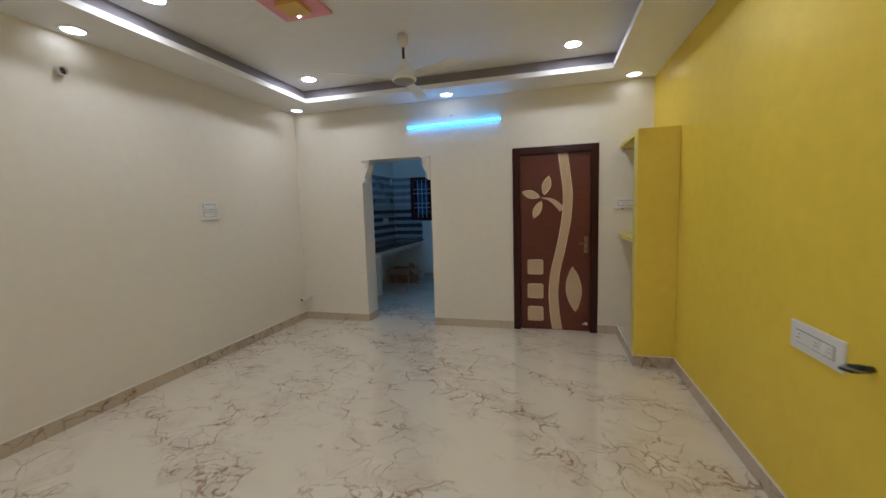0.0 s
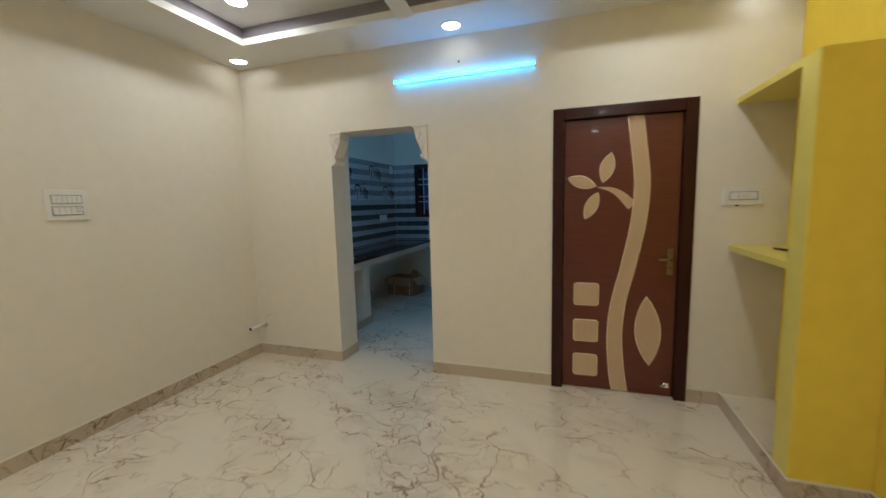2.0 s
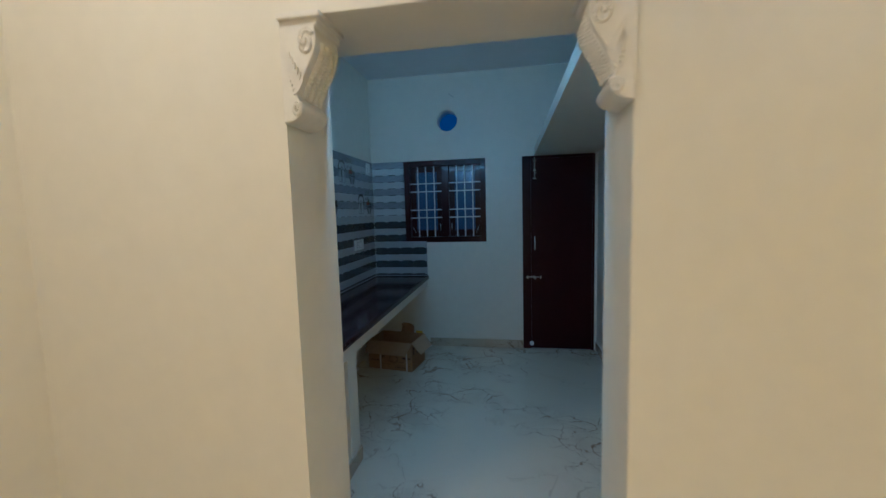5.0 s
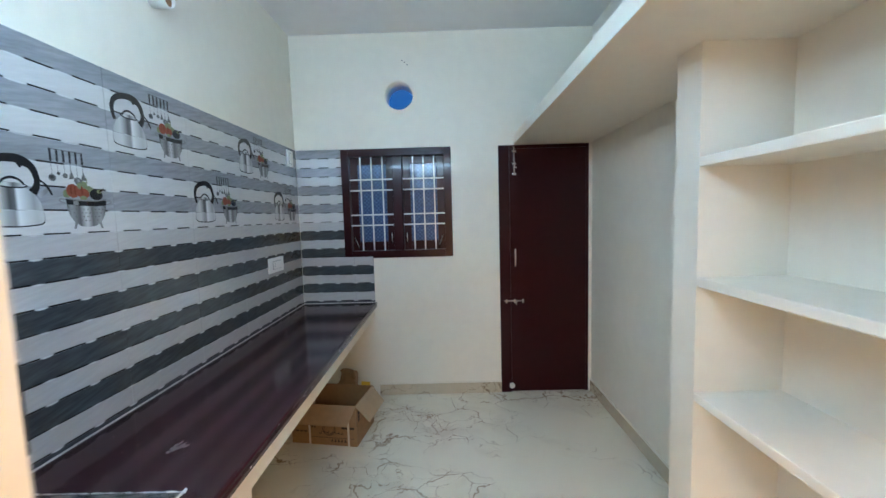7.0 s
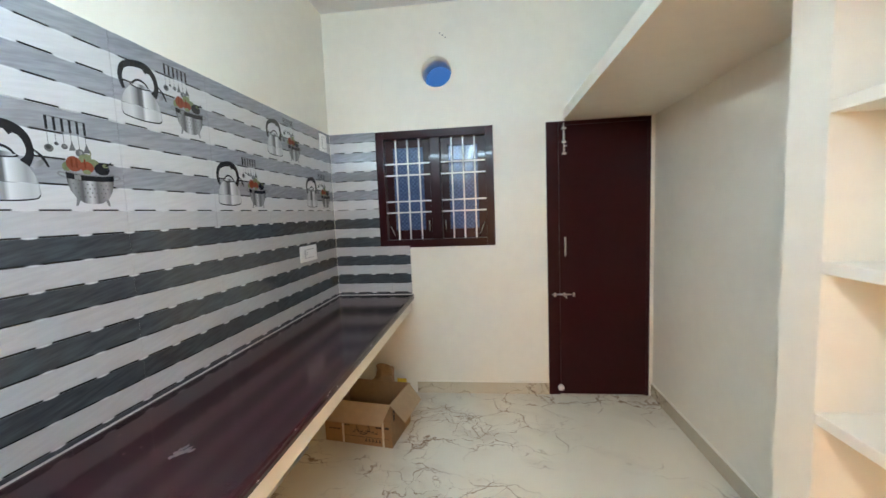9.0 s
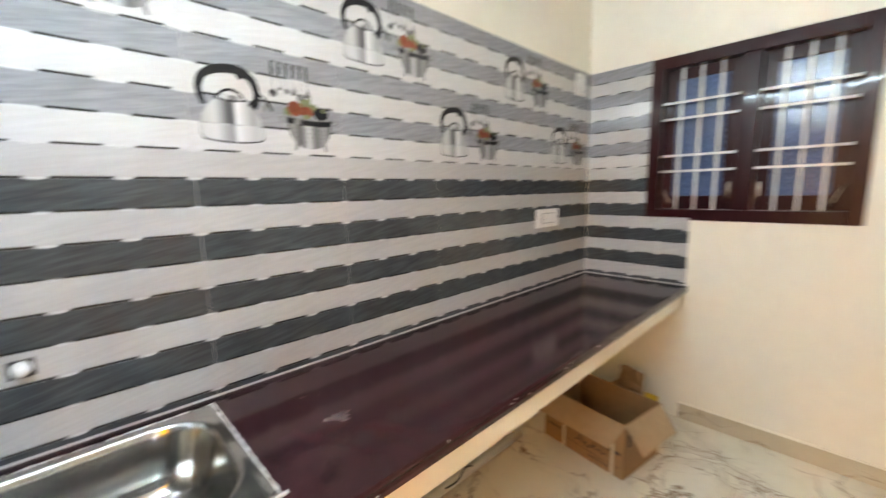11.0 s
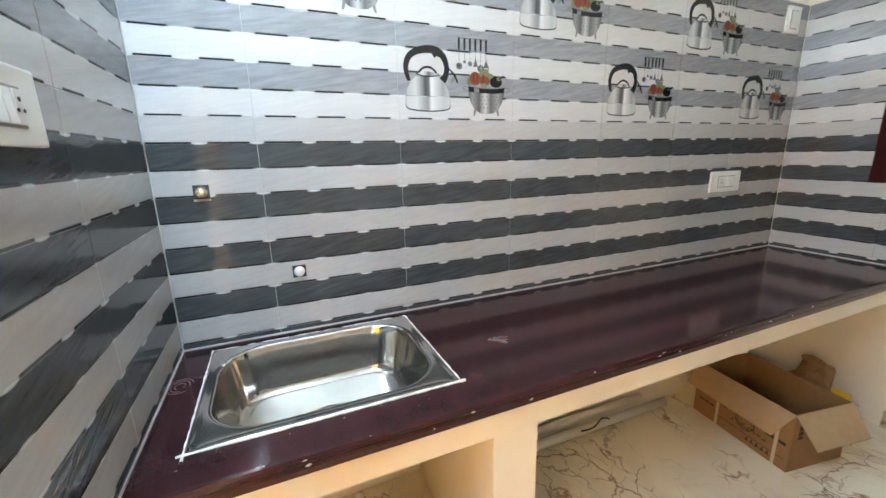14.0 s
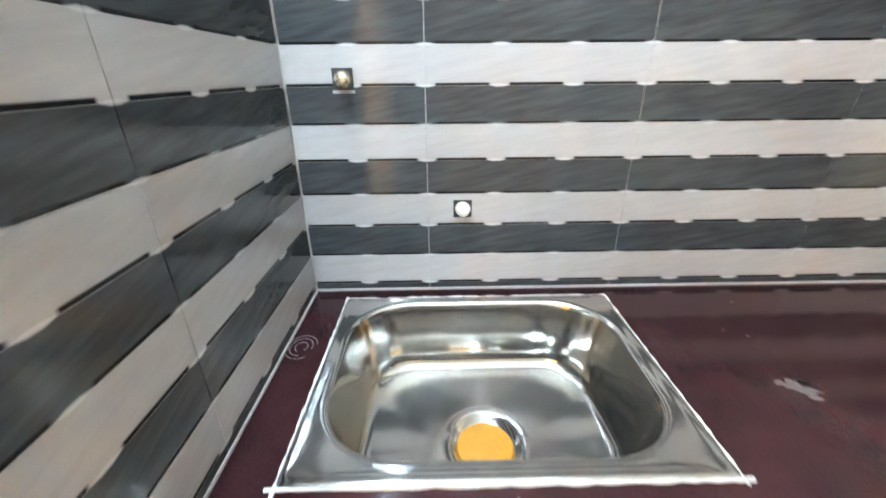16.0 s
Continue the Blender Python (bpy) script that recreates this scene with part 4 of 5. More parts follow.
def circle_like(cx, cy, r, z, n=10):
    return [(cx + r * math.cos(radians(a0 + 4.5 + 90 * k / n)), cy + r * math.sin(radians(a0 + 4.5 + 90 * k / n)), z) for a0 in (0, 90, 180, 270) for k in range(n)]


def loft(rings, bm=None):
    bm = bm or bmesh.new()
    vs = [[bm.verts.new(p) for p in r] for r in rings]
    for a, b in zip(vs, vs[1:]):
        for k in range(len(a)):
            j = (k + 1) % len(a)
            f = bm.faces.new((a[k], a[j], b[j], b[k]))
            f.smooth = True
    return bm


DRAINFLOOR = (-3.225, 5.748)
FX0, FX1, FY0, FY1 = -3.277, -2.806, 5.380, 5.998
DRAIN = (-3.008, 5.685)
sink = thing("kitchen_sink", (-3.03, 5.68, COUNTER), None, "stainless steel drop-in sink set in maroon granite", "sink")
def sunk(rings):
    return [[(x + 3.03, y - 5.68, z - COUNTER) for x, y, z in r] for r in rings]


BX0, BX1, BY0, BY1 = -3.250, -2.846, 5.412, 5.964
Z = COUNTER
part("flange", loft(sunk([rounded(FX0, FX1, FY0, FY1, 0.008, Z + 0.0005), rounded(FX0 + 0.002, FX1 - 0.002, FY0 + 0.002, FY1 - 0.002, 0.008, Z + 0.0035),
                          rounded(FX0 + 0.010, FX1 - 0.010, FY0 + 0.009, FY1 - 0.009, 0.018, Z + 0.0040), rounded(FX0 + 0.013, FX1 - 0.014, FY0 + 0.012, FY1 - 0.012, 0.03, Z + 0.0020),
                          rounded(BX0 - 0.012, BX1 + 0.012, BY0 - 0.012, BY1 + 0.012, 0.135, Z + 0.0030), rounded(BX0 - 0.004, BX1 + 0.004, BY0 - 0.004, BY1 + 0.004, 0.130, Z + 0.0020), rounded(BX0, BX1, BY0, BY1, 0.126, Z - 0.003)])), STEEL, sink)
part("bowl", loft(sunk([rounded(BX0, BX1, BY0, BY1, 0.126, Z - 0.003), rounded(BX0 + 0.005, BX1 - 0.005, BY0 + 0.005, BY1 - 0.005, 0.122, Z - 0.02), rounded(BX0 + 0.022, BX1 - 0.022, BY0 + 0.024, BY1 - 0.024, 0.108, Z - 0.115),
                        rounded(BX0 + 0.028, BX1 - 0.028, BY0 + 0.032, BY1 - 0.032, 0.102, Z - 0.138), rounded(BX0 + 0.036, BX1 - 0.036, BY0 + 0.040, BY1 - 0.040, 0.096, Z - 0.149), rounded(BX0 + 0.050, BX1 - 0.050, BY0 + 0.056, BY1 - 0.056, 0.086, Z - 0.155),
                        circle_like(*DRAIN, 0.088, Z - 0.161), circle_like(*DRAIN, 0.074, Z - 0.1625), circle_like(*DRAIN, 0.066, Z - 0.167), circle_like(*DRAIN, 0.060, Z - 0.176), circle_like(*DRAIN, 0.046, Z - 0.178)])), STEEL, sink)
part("drain_disc", lathe([(0.0, 0.0), (0.052, 0.0), (0.0545, -0.0015), (0.0545, -0.006)], 30, center=(DRAIN[0] + 3.03, DRAIN[1] - 5.68, -0.1725)), ORANGE, sink, "orange disc in the drain")
rnd = random.Random(3)
for x0, y0, x1, y1 in ((FX0, FY0, FX0, FY1), (FX1, FY0 - 0.012, FX1, FY1 + 0.012), (FX0 - 0.006, FY0, FX1 + 0.02, FY0), (FX0, FY1, FX1 + 0.008, FY1)):
    n, prev, bead = 40, None, bmesh.new()
    for k in range(n + 1):
        t = k / n
        p = (x0 + (x1 - x0) * t, y0 + (y1 - y0) * t, COUNTER + 0.0008)
        r = rnd.uniform(0.0014, 0.0046)
        if prev is not None:
            tube(bead, prev[0], p, prev[1], r, seg=6, caps=False)
        prev = (p, r)
    bmesh.ops.remove_doubles(bead, verts=bead.verts[:], dist=0.00005)
    part("sealant_bead", bead, SEALANT, sink, "uneven white sealant bead").matrix_basis = pose(3.03, -5.68, -COUNTER)

def drain_stub(at):
    """An open drain socket in the raised floor, half filled by a lump of cement round a pipe end."""
    ob = thing("floor_drain", at, None, "open floor drain with cement lump and pipe end under the sink", "floor drain")
    part("socket", lathe([(0.050, 0.0), (0.055, 0.006), (0.062, 0.006), (0.066, 0.0)], 28), PVC, ob, "stained pale pipe socket")
    # no hole is cut: a black disc paints the shade down the drain
    part("well", lathe([(0.0, 0.0012), (0.052, 0.0012)], 28), DARK, ob, "black disc painted as the shaded open hole")
    bm = bmesh.new()
    bmesh.ops.create_icosphere(bm, subdivisions=3, radius=0.034, matrix=pose(-0.012, 0.012, 0.022))
    for v in bm.verts:
        v.co += 0.022 * noise.noise_vector(v.co * 34 + Vector((3, 1, 0)))
        v.co.z = max(v.co.z, 0.001)
    part("cement_lump", bm, CEMENTLUMP, ob, "grey brown cement lump")
    part("pipe_end", pipe_bm((-0.010, 0.020, 0.03), (-0.002, 0.024, 0.075), 0.016, 0.003, 16), PVC, ob)
    return ob


drain_stub((DRAINFLOOR[0], DRAINFLOOR[1], 0.0892))

# pipes on the floor under the counter
waste = thing("waste_pipe", (-3.27, 7.0, 0.0), None, "grey PVC pipes lying along the wall under the counter", "pipe")
part("long_pipe", tube(bmesh.new(), (-0.01, -0.75, 0.05), (0.01, 0.45, 0.05), 0.022), PVC, waste)
part("second_pipe", tube(bmesh.new(), (-0.03, -0.75, 0.115), (-0.02, 0.30, 0.105), 0.018), PVC, waste)
bm, prev = bmesh.new(), None
for k in range(12):
    p = Vector((0.03 + 0.02 * math.sin(k * 0.5), -0.15 + 0.018 * k, 0.075 + 0.02 * math.sin(k * 0.3)))
    if prev is not None:
        tube(bm, prev, p, 0.004, seg=6)
    prev = p
part("wire", bm, DARK, waste, "thin black wire")

# ---- kitchen: cardboard box ----
carton2 = thing("cardboard_box", (0, 0, 0), None, "open brown cardboard box with printed sides on the floor", "box")
carton2.matrix_basis = pose(-2.727, 7.540, 0, 0, 0, 171.0)     # local x runs back along the front, local y towards the room
BL, BD, BH = 0.475, 0.335, 0.285
th = 0.006
part("front_wall", boxes((0, BL, -th, 0, 0, BH)), CARD, carton2)
part("back_wall", boxes((0, BL, -BD, -BD + th, 0, BH)), CARD, carton2)
part("side_wall", boxes((0, th, -BD + th, -th, 0, BH)), CARD, carton2)
part("side_wall", boxes((BL - th, BL, -BD + th, -th, 0, BH)), CARD, carton2)
part("bottom", boxes((th, BL - th, -BD + th, -th, 0.002, 0.008)), CARD, carton2)


def flap(p, q, out, drop):
    """A flap hinged on the rim from p to q that leans out and down."""
    bm = bmesh.new()
    p, q, o = Vector(p), Vector(q), Vector(out)
    along = (q - p)
    vs = [p, q, q + o - along * 0.04, p + o + along * 0.04]
    low = [v - Vector((0, 0, 0.005)) for v in vs]
    a, b = [bm.verts.new(v) for v in vs], [bm.verts.new(v) for v in low]
    bm.faces.new(a), bm.faces.new(b[::-1])
    for k in range(4):
        bm.faces.new((a[k], b[k], b[(k + 1) % 4], a[(k + 1) % 4]))
    return bm


part("flap", flap((0.0, 0.0, BH), (BL, 0.0, BH), (0.02, 0.070, -0.105), 0), CARDIN, carton2, "pale folded-out flap")
part("flap", flap((0, -BD, BH), (0, 0, BH), (-0.095, 0.015, -0.100), 0), CARDIN, carton2, "pale folded-out flap")
part("flap", flap((BL, -BD, BH), (0, -BD, BH), (0.0, -0.085, -0.045), 0), CARDIN, carton2, "pale folded-out flap")
part("flap", flap((BL, -BD, BH), (BL, 0, BH), (0.08, 0.0, -0.08), 0), CARDIN, carton2, "pale folded-out flap")
for a in (0.052, 0.335):
    part("packing_tape", boxes((a, a + 0.014, 0.0, 0.0012, 0.0, 0.235)), TAPE, carton2, "pale strap strip")


def ink(name, *spans):
    """Flat print on the front of the box: spans of (x0, x1, z0, z1)."""
    bm = bmesh.new()
    for a, b, c, d in spans:
        box(bm, a, b, 0.0, 0.0008, c, d)
    return part(name, bm, INK, carton2, "dark brown print")


ink("print_block", (0.068, 0.108, 0.120, 0.135))
ink("print_block", (0.018, 0.048, 0.120, 0.135))
ink("print_rule", (0.02, 0.36, 0.053, 0.0555))
for k in range(7):
    ink("printed_letter", (0.098 + 0.026 * k, 0.101 + 0.026 * k, 0.080, 0.100), (0.103 + 0.026 * k, 0.116 + 0.026 * k, 0.080 + 0.006 * (k % 3), 0.086 + 0.006 * (k % 3)))
for k in range(5):
    ink("printed_symbol", (0.076 + 0.024 * k, 0.092 + 0.024 * k, 0.026, 0.032), (0.080 + 0.024 * k, 0.087 + 0.024 * k, 0.032, 0.046))
for k in range(3):
    ink("printed_letter", (0.298 + 0.018 * k, 0.308 + 0.018 * k, 0.120, 0.142))
    ink("printed_letter", (0.362 + 0.030 * k, 0.384 + 0.030 * k, 0.085, 0.095))
for r0, stroke in ((0.047, 0.0045), (0.036, 0.002)):
    outer = [(0.200 + r0 * math.cos(q * math.tau / 36), 0.116 + r0 * math.sin(q * math.tau / 36)) for q in range(36)]
    bm = bmesh.new()
    for p, q in zip(outer, outer[1:] + outer[:1]):
        c = Vector((0.200, 0.116))
        pi, qi = Vector(p) + (c - Vector(p)) * stroke / r0, Vector(q) + (c - Vector(q)) * stroke / r0
        bm.faces.new([bm.verts.new((u, 0.0009, v)) for u, v in (p, q, qi, pi)])
    bmesh.ops.remove_doubles(bm, verts=bm.verts[:], dist=0.0002)
    part("printed_ring", bm, INK, carton2, "dark brown printed ring")
for v0, v1 in ((0.205, 0.232), (0.180, 0.200), (0.160, 0.176)):
    bm = bmesh.new()
    box(bm, -0.0010, 0.0, -0.060, -0.034, v0, v1)
    part("side_print", bm, INK, carton2, "dark brown print")
# side wall is uncut; black patch paints the dark of the grip hole
part("hand_hole", boxes((-0.0012, 0.0, -0.20, -0.12, 0.15, 0.175)), DARK, carton2, "black patch painted as the shaded grip cut-out")
bm = bmesh.new()
bmesh.ops.create_icosphere(bm, subdivisions=3, radius=0.075, matrix=pose(-2.92, 8.12, 0.17) @ Matrix.Diagonal((1.2, 0.9, 2.0, 1)))
for v in bm.verts:
    v.co += 0.055 * noise.noise_vector(v.co * 15)
    v.co.z = max(v.co.z, 0.001)
thing("crumpled_packing", bm, CARD, "crumpled brown packing paper heaped behind the box", "packing")
part("yellow_wrapper", boxes((0.03, 0.10, -BD - 0.035, -BD - 0.028, BH - 0.015, BH + 0.012)), LAMPYELLOW, carton2, "yellow wrapper strip on the flap")

# ---- kitchen: tube light, pipe stub, switches ----
klamp = thing("kitchen_tube_light", (-2.42, KY0, 2.345), None, "slim cool white LED tube on the kitchen wall above the tiles", "tube light")
part("housing", boxes((-0.565, 0.565, 0.0, 0.018, -0.013, 0.013), bevel=0.002), PLASTIC, klamp)
part("tube", tube(bmesh.new(), (-0.555, 0.034, 0), (0.555, 0.034, 0), 0.015, seg=16), COOLLENS, klamp, "glowing cool white tube")
for e in (-0.565, 0.555):
    part("end_cap", boxes((e, e + 0.010, 0, 0.050, -0.016, 0.016), bevel=0.002), PLASTIC, klamp)
rose = thing("ceiling_rose", lathe([(0.0, -0.014), (0.03, -0.014), (0.045, -0.010), (0.052, 0.0)], 28, center=(-2.55, 7.27, KCEIL)), PLASTIC, "small white round ceiling rose in the kitchen", "ceiling rose")

kpipe = thing("conduit_elbow", pipe_bm((KX0, 6.785, 2.515), (KX0 + 0.085, 6.776, 2.505), 0.033, 0.005), PVC, "short white conduit stub above the kitchen tiles", "pipe")
part("mouth", lathe([(0.0, 0), (0.0285, 0)], 20), RUST, kpipe, "reddish pipe mouth").matrix_basis = pose(KX0 + 0.072, 6.7775, 2.5065, 0, 90, 0)

TFX = -3.322
switchboard("kitchen_switch", pose(TFX, 7.800, 1.230, 0, 0, LEFTWALL), 0.235, 0.106, [(-0.026, 0.026, -0.062, 0.062, 3, (0,))], "white switch and socket plate on the tiles")
switchboard("high_socket", pose(TFX, 8.165, 2.034, 0, 0, LEFTWALL), 0.112, 0.128, [(-0.040, 0.040, -0.026, 0.026, 1, ())], "white socket plate high on the tiles")
board = switchboard("kitchen_switchboard", pose(-2.616, 5.2965, 1.474, 0, 0, 180), 0.302, 0.105, [(-0.025, 0.020, -0.105, 0.095, 9, (8,))], "large white switchboard with a row of rocker switches on the tiles", depth=0.014)


def tap_point(y, z, plug, look_of):
    ob = thing("tap_outlet", (TFX, y, z), None, "capped water outlet in a square cut in the tiles", "tap outlet", "tap outlets")
    # thin black plate on the tile; the cut's shade is put in as colour
    part("recess", boxes((0.0, 0.0008, -0.021, 0.021, -0.021, 0.021)), DARK, ob, "black plate painted as the shaded square cut")
    part("plug", lathe([(0.0, 0.026), (0.009, 0.026), (0.014, 0.018), (0.015, 0.005), (0.018, 0.0)], 14), plug, ob, look_of).matrix_basis = pose(0, 0, 0, 0, 90, 0)
    part("plaster_edge", boxes((0, 0.002, -0.022, 0.022, -0.026, -0.020)), GROUT, ob)
    return ob


tap_point(5.413, 1.308, EDGING, "pale bronze end plug")
tap_point(5.656, 1.034, PLASTIC, "white end plug")

# ---- kitchen: printed wall tiles ----
tile_meshes = {}


def tile_mesh(u0, u1, v0, v1, kind):
    key = (round(u0, 3), round(u1, 3), round(v0, 3), round(v1, 3), kind)
    if key not in tile_meshes:
        gap = 0.0006
        tile_meshes[key] = mesh_of("wall_tile", box(bmesh.new(), u0 + gap, u1 - gap, -0.0105, 0, v0 + gap, v1 - gap, bevel=0.0012), TILE_HI if kind else TILE_LO)
    return tile_meshes[key]


def print_meshes():
    """The kettle, the hanging utensils and the colander of fruit printed on a picture tile."""
    made = []
    at = lambda u, v, w: Vector((u, -0.0105 - w, v))
    lay = lambda d: (lambda u, v, w: at(u, v, w + d))
    flat = 0.0002
    oval = lambda cu, cv, ru, rv, n=18: [(cu + ru * math.cos(q * math.tau / n), cv + rv * math.sin(q * math.tau / n)) for q in range(n)]
    bm = bmesh.new()
    left_side = [(0.108, 0.026), (0.070, 0.027), (0.036, 0.033), (0.023, 0.045), (0.0255, 0.076), (0.033, 0.100), (0.045, 0.121), (0.062, 0.138), (0.080, 0.146)]
    body = left_side + [(0.216 - u, v) for u, v in left_side[::-1]]
    slab(body[:-1], flat, lay(0), bm=bm)
    foot = [(0.108, 0.026), (0.070, 0.027), (0.036, 0.033), (0.023, 0.045), (0.0255, 0.076)]
    slab(foot + [(0.216 - u, v) for u, v in foot[:0:-1]], flat, lay(0.0002), bm=bm, mi=3)
    slab([(0.0255, 0.075), (0.1905, 0.075), (0.1905, 0.077), (0.0255, 0.077)], flat, lay(0.0004), bm=bm, mi=1)
    slab(ribbon([(0.026, 0.044, 0.003), (0.040, 0.033, 0.004), (0.108, 0.0275, 0.004), (0.176, 0.033, 0.004), (0.190, 0.044, 0.003)], 5, flat=False), flat, lay(0.0004), bm=bm, mi=2)
    slab(oval(0.108, 0.147, 0.043, 0.0085), flat, lay(0.0004), bm=bm, mi=2)
    slab(oval(0.108, 0.149, 0.037, 0.0065), flat, lay(0.0006), bm=bm, mi=1)
    slab(ribbon([(0.074, 0.150, 0.006), (0.086, 0.163, 0.007), (0.106, 0.170, 0.008), (0.128, 0.164, 0.007), (0.141, 0.150, 0.006)], 5, flat=False), flat, lay(0.0008), bm=bm, mi=2)
    slab(ribbon([(0.040, 0.124, 0.012), (0.031, 0.150, 0.016), (0.031, 0.176, 0.018), (0.046, 0.204, 0.020), (0.084, 0.222, 0.023), (0.132, 0.225, 0.026), (0.165, 0.207, 0.023), (0.178, 0.174, 0.019), (0.175, 0.148, 0.020), (0.162, 0.128, 0.026)], 6, flat=False), flat, lay(0.0006), bm=bm, mi=2)
    slab([(0.122, 0.214), (0.134, 0.199), (0.141, 0.206), (0.154, 0.202), (0.150, 0.214)], flat, lay(0.0007), bm=bm, mi=2)
    slab([(0.176, 0.122), (0.188, 0.134), (0.206, 0.146), (0.214, 0.141), (0.206, 0.130), (0.184, 0.114)], flat, lay(0.0003), bm=bm, mi=1)
    slab(ribbon([(0.182, 0.172, 0.005), (0.200, 0.158, 0.007), (0.212, 0.142, 0.008), (0.220, 0.124, 0.005)], 5, flat=False), flat, lay(0.0008), bm=bm, mi=2)
    made.append(("kettle_print", mesh_of("kettle_print", bm, KETTLE, KETTLE_RIM, PRINTBLACK, KETTLE_FOOT)))
    bm = bmesh.new()
    slab([(0.222, 0.2695), (0.338, 0.2695), (0.338, 0.2725), (0.222, 0.2725)], flat, lay(0), bm=bm, mi=1)
    for k, (r, drop, kind) in enumerate(((0.0125, 0.180, 0), (0.006, 0.195, 0), (0.009, 0.190, 0), (0.010, 0.192, 1), (0.014, 0.176, 0), (0.011, 0.190, 1))):
        u = 0.223 + 0.0215 * k
        slab([(u, 0.271), (u + 0.0075, 0.271), (u + 0.0075, 0.233), (u, 0.233)], flat, lay(0.0002), bm=bm, mi=0)
        slab([(u + 0.003, 0.234), (u + 0.0045, 0.234), (u + 0.0045, drop), (u + 0.003, drop)], flat, lay(0), bm=bm, mi=1)
        if kind:
            slab([(u + 0.004 - r, drop - 0.012), (u + 0.004 + r, drop - 0.010), (u + 0.005, drop + 0.018)], flat, lay(0.0002), bm=bm, mi=1)
        else:
            slab(oval(u + 0.004, drop, r, r * 0.9, 14), flat, lay(0.0002), bm=bm, mi=1)
            slab(oval(u + 0.0025, drop + r * 0.15, r * 0.55, r * 0.45, 10), flat, lay(0.0005), bm=bm, mi=2)
    made.append(("utensil_print", mesh_of("utensil_print", bm, PRINTBLACK, PRINTGREY, COLANDER)))
    bm = bmesh.new()
    lay = lambda d: (lambda u, v, w: at(u, v * 1.11, w + d))
    for layer, (cu, cv, ru, rv, mi) in enumerate(((0.268, 0.118, 0.012, 0.013, 2), (0.330, 0.150, 0.016, 0.010, 2), (0.318, 0.143, 0.012, 0.012, 2), (0.348, 0.135, 0.020, 0.012, 2), (0.290, 0.128, 0.023, 0.021, 1), (0.328, 0.122, 0.022, 0.016, 1),
                               (0.376, 0.120, 0.026, 0.017, 3), (0.388, 0.131, 0.010, 0.006, 2), (0.326, 0.108, 0.013, 0.007, 2))):
        slab(oval(cu, cv, ru, rv, 14), flat, lay(0.0002 * layer), bm=bm, mi=mi)
    for cu, tone in ((0.283, 5), (0.297, 5), (0.322, 5)):
        slab(oval(cu, 0.131, 0.0035, 0.015, 10), flat, lay(0.0020), bm=bm, mi=tone)
    slab(ribbon([(0.338, 0.150, 0.004), (0.343, 0.160, 0.004), (0.341, 0.170, 0.003)], 3, flat=False), flat, lay(0.0024), bm=bm, mi=2)
    slab(ribbon([(0.388, 0.130, 0.005), (0.400, 0.136, 0.004), (0.408, 0.143, 0.003)], 3, flat=False), flat, lay(0.0024), bm=bm, mi=3)
    slab([(0.262, 0.102), (0.263, 0.080), (0.270, 0.056), (0.285, 0.035), (0.308, 0.022), (0.336, 0.019), (0.364, 0.022), (0.387, 0.035), (0.402, 0.056), (0.409, 0.080), (0.411, 0.102)], flat, lay(0.0024), bm=bm, mi=0)
    slab([(0.262, 0.088), (0.300, 0.084), (0.372, 0.084), (0.411, 0.088), (0.412, 0.104), (0.372, 0.099), (0.300, 0.099), (0.261, 0.104)], flat, lay(0.0028), bm=bm, mi=3)
    slab(ribbon([(0.259, 0.107, 0.004), (0.300, 0.1015, 0.004), (0.337, 0.1005, 0.004), (0.374, 0.1015, 0.004), (0.414, 0.107, 0.004)], 5, flat=False), flat, lay(0.0032), bm=bm, mi=4)
    slab([(0.285, 0.086), (0.305, 0.085), (0.304, 0.098), (0.285, 0.099)], flat, lay(0.0032), bm=bm, mi=4)
    for way, cu in ((-1, 0.262), (1, 0.411)):
        slab(ribbon([(cu, 0.100, 0.003), (cu + 0.016 * way, 0.103, 0.004), (cu + 0.022 * way, 0.097, 0.004), (cu + 0.004 * way, 0.090, 0.003)], 4, flat=False), flat, lay(0.0026), bm=bm, mi=4)
    for du, s2 in ((0.296, -1), (0.376, 1)):
        slab([(du, 0.032), (du + 0.008 * s2, 0.014), (du + 0.015 * s2, 0.014), (du + 0.010 * s2, 0.036)], flat, lay(0.0020), bm=bm, mi=4)
    for row in range(4):
        for c in range(9 - row):
            cu, cv = 0.279 + 0.006 * row + 0.0145 * c, 0.074 - 0.0115 * row
            slab(oval(cu, cv, 0.0026, 0.0020, 6), flat, lay(0.0028), bm=bm, mi=6)
    made.append(("colander_print", mesh_of("colander_print", bm, COLANDER, PRINTRED, PRINTGREEN, PRINTBLACK, KETTLE_RIM, PRINTDEEPRED, PRINTGREY)))
    return made


PRINTS = print_meshes()


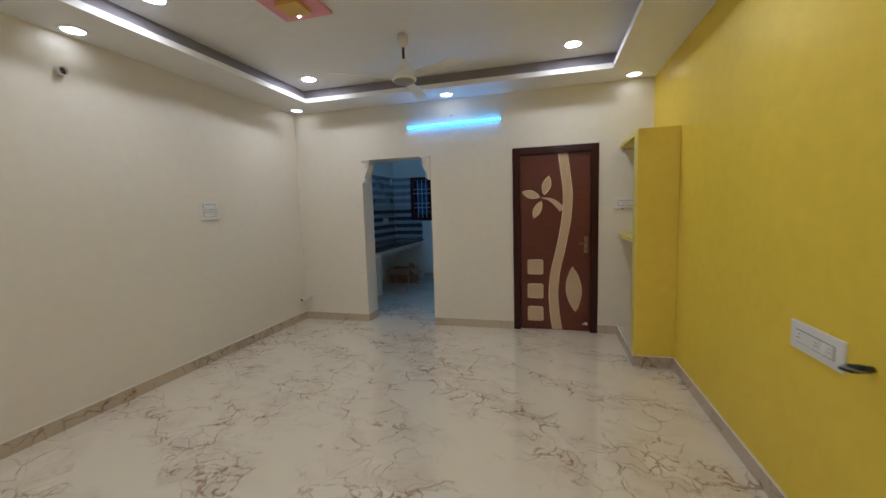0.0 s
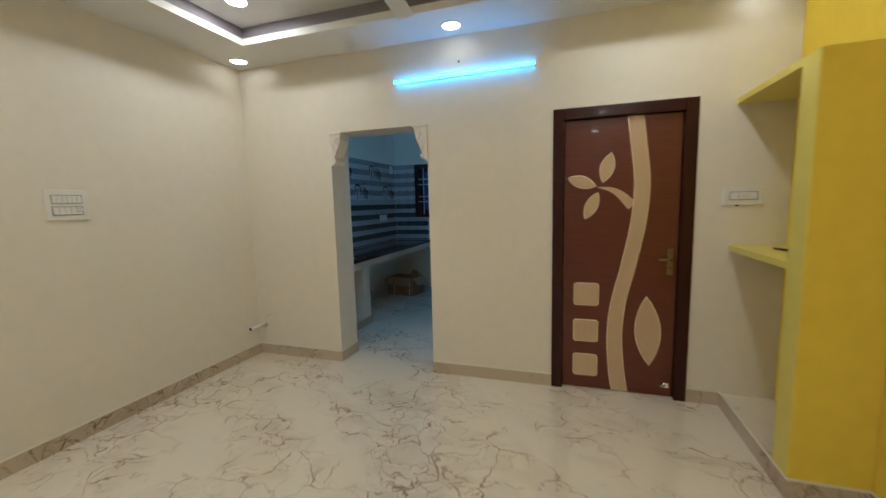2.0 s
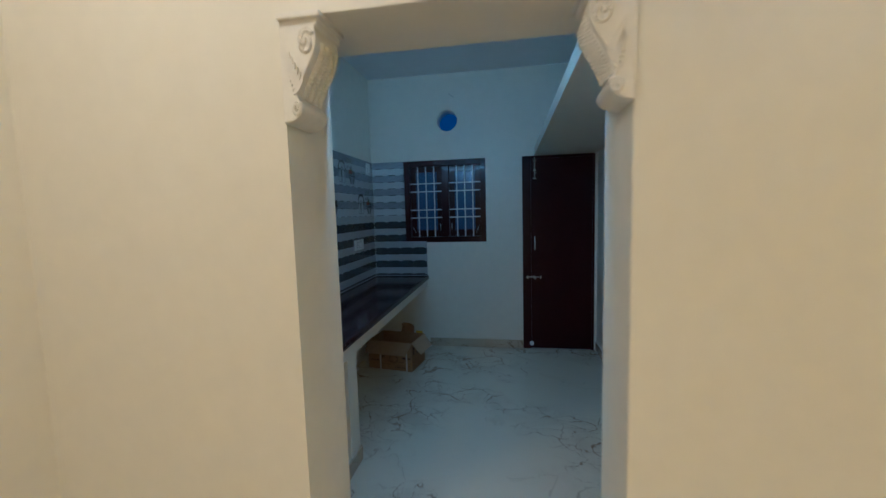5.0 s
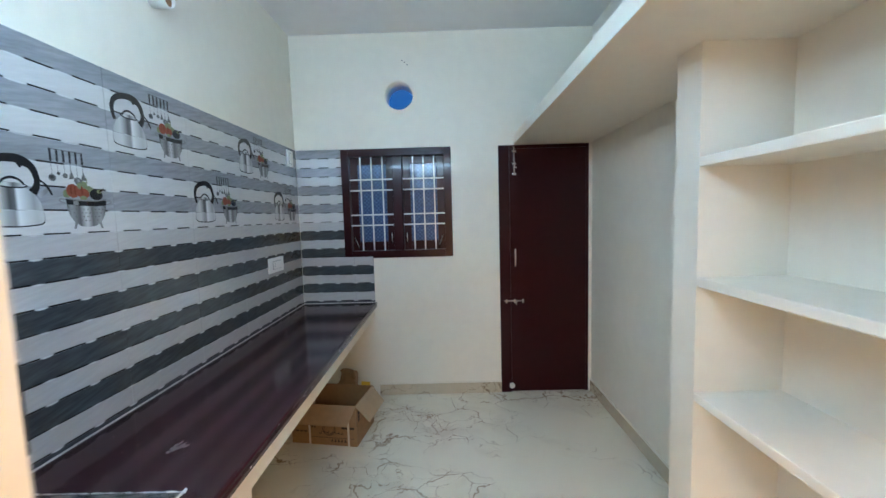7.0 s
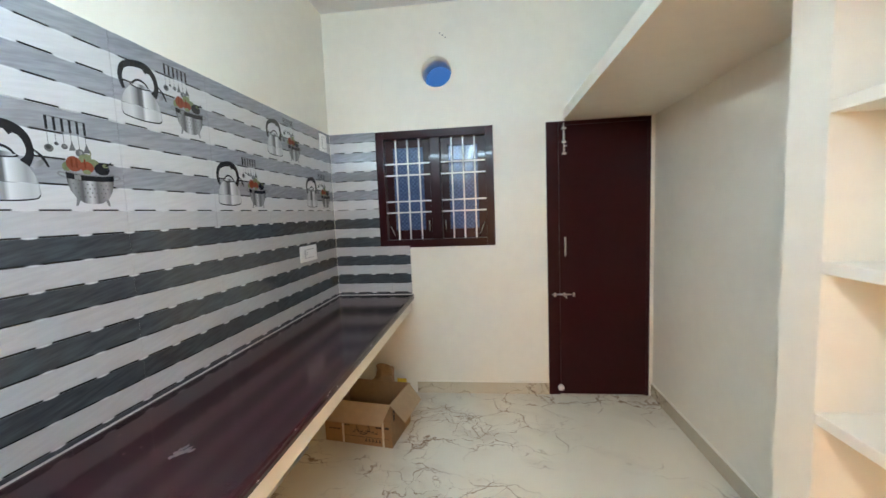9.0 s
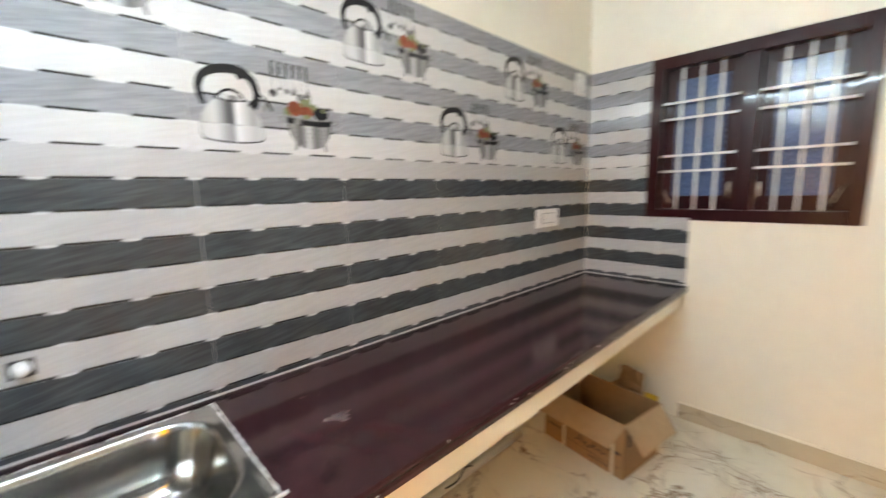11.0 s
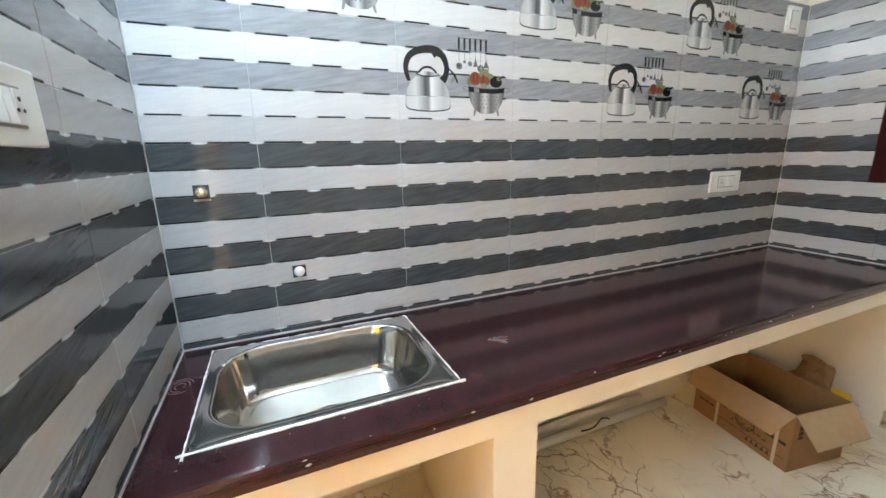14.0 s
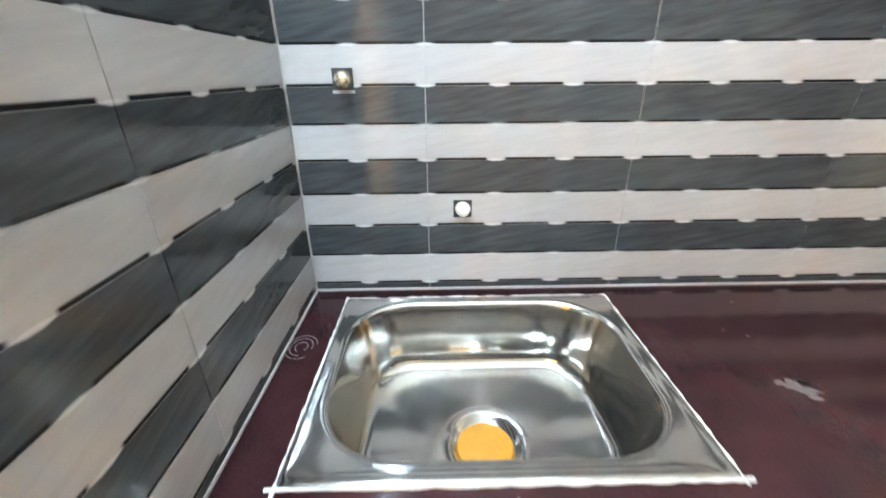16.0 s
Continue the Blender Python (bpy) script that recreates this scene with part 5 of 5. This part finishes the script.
def tile_wall(parent_name, m, joint, u_end, u_start, pictures, v_low=COUNTER, u_cut=None):
    """Tiles on one wall: m puts local (u, front, v) in the world with v from the floor; joint is the u of one upright joint."""
    owner = bpy.data.objects[parent_name]
    first_col = math.floor((u_start - joint) / 0.449)
    col = first_col
    while joint + 0.449 * col < u_end - 0.001:
        base_u = joint + 0.449 * col
        a, b = max(u_start, base_u) - base_u, min(u_end, base_u + 0.449) - base_u
        for row in range(5):
            top = TILE_TOP - 0.3 * row
            v0 = max(top - 0.3, v_low)
            if top - v0 < 0.01:
                continue
            bb, vv = b, v0 - (top - 0.3)
            if u_cut and top - 0.3 >= u_cut[1] - 0.1:
                bb = min(b, u_cut[0] - base_u)
            if bb - a < 0.01:
                continue
            ob = new("wall_tile", tile_mesh(a, bb, vv, 0.3, row < 2))
            ob.parent = owner
            ob.matrix_basis = m @ pose(base_u, 0, top - 0.3)
            if row < 2 and pictures and (col + row) % 2 == pictures - 1 and b - a > 0.4:
                for name, me in PRINTS:
                    child = new(name, me)
                    child.parent = ob
        col += 1


for owner, spec in (("wall_left_kitchen", (KX0 + 0.0005, TFX - 0.0015, 5.2975, 8.310, COUNTER, TILE_TOP - 0.002)), ("wall_between", (-3.3205, -2.404, KY0 + 0.0005, 5.2950, COUNTER, TILE_TOP - 0.002)),
                    ("wall_far_kitchen", (-3.3205, -2.952, 8.3132, KY1 - 0.0005, COUNTER, TILE_TOP - 0.002))):
    part("tile_bed", boxes(spec), GROUT, bpy.data.objects[owner], "white grout bed")
tile_wall("wall_left_kitchen", pose(TFX - 0.0105, 0, 0, 0, 0, 90), 5.577, 8.311, 5.2965, 1)
tile_wall("wall_far_kitchen", pose(0, 8.3222, 0), -3.3215, -2.711, -3.3215, 0, u_cut=(WX0, WZ0))
tile_wall("wall_between", pose(0, 5.2860, 0, 0, 0, 180), 2.414, 3.3215, 2.402, 0)
grout = bmesh.new()
box(grout, TFX - 0.002, TFX + 0.004, C0, 8.31, COUNTER, COUNTER + 0.005)
box(grout, TFX, -2.68, 5.2935, 5.2995, COUNTER, COUNTER + 0.005)
box(grout, TFX, -2.70, 8.3080, 8.3135, COUNTER, COUNTER + 0.005)
box(grout, TFX - 0.001, TFX + 0.0012, 5.2955, 5.2975, COUNTER, TILE_TOP)
setting("trim_grout", grout, GROUT, "white grout line along the worktop and tiles")
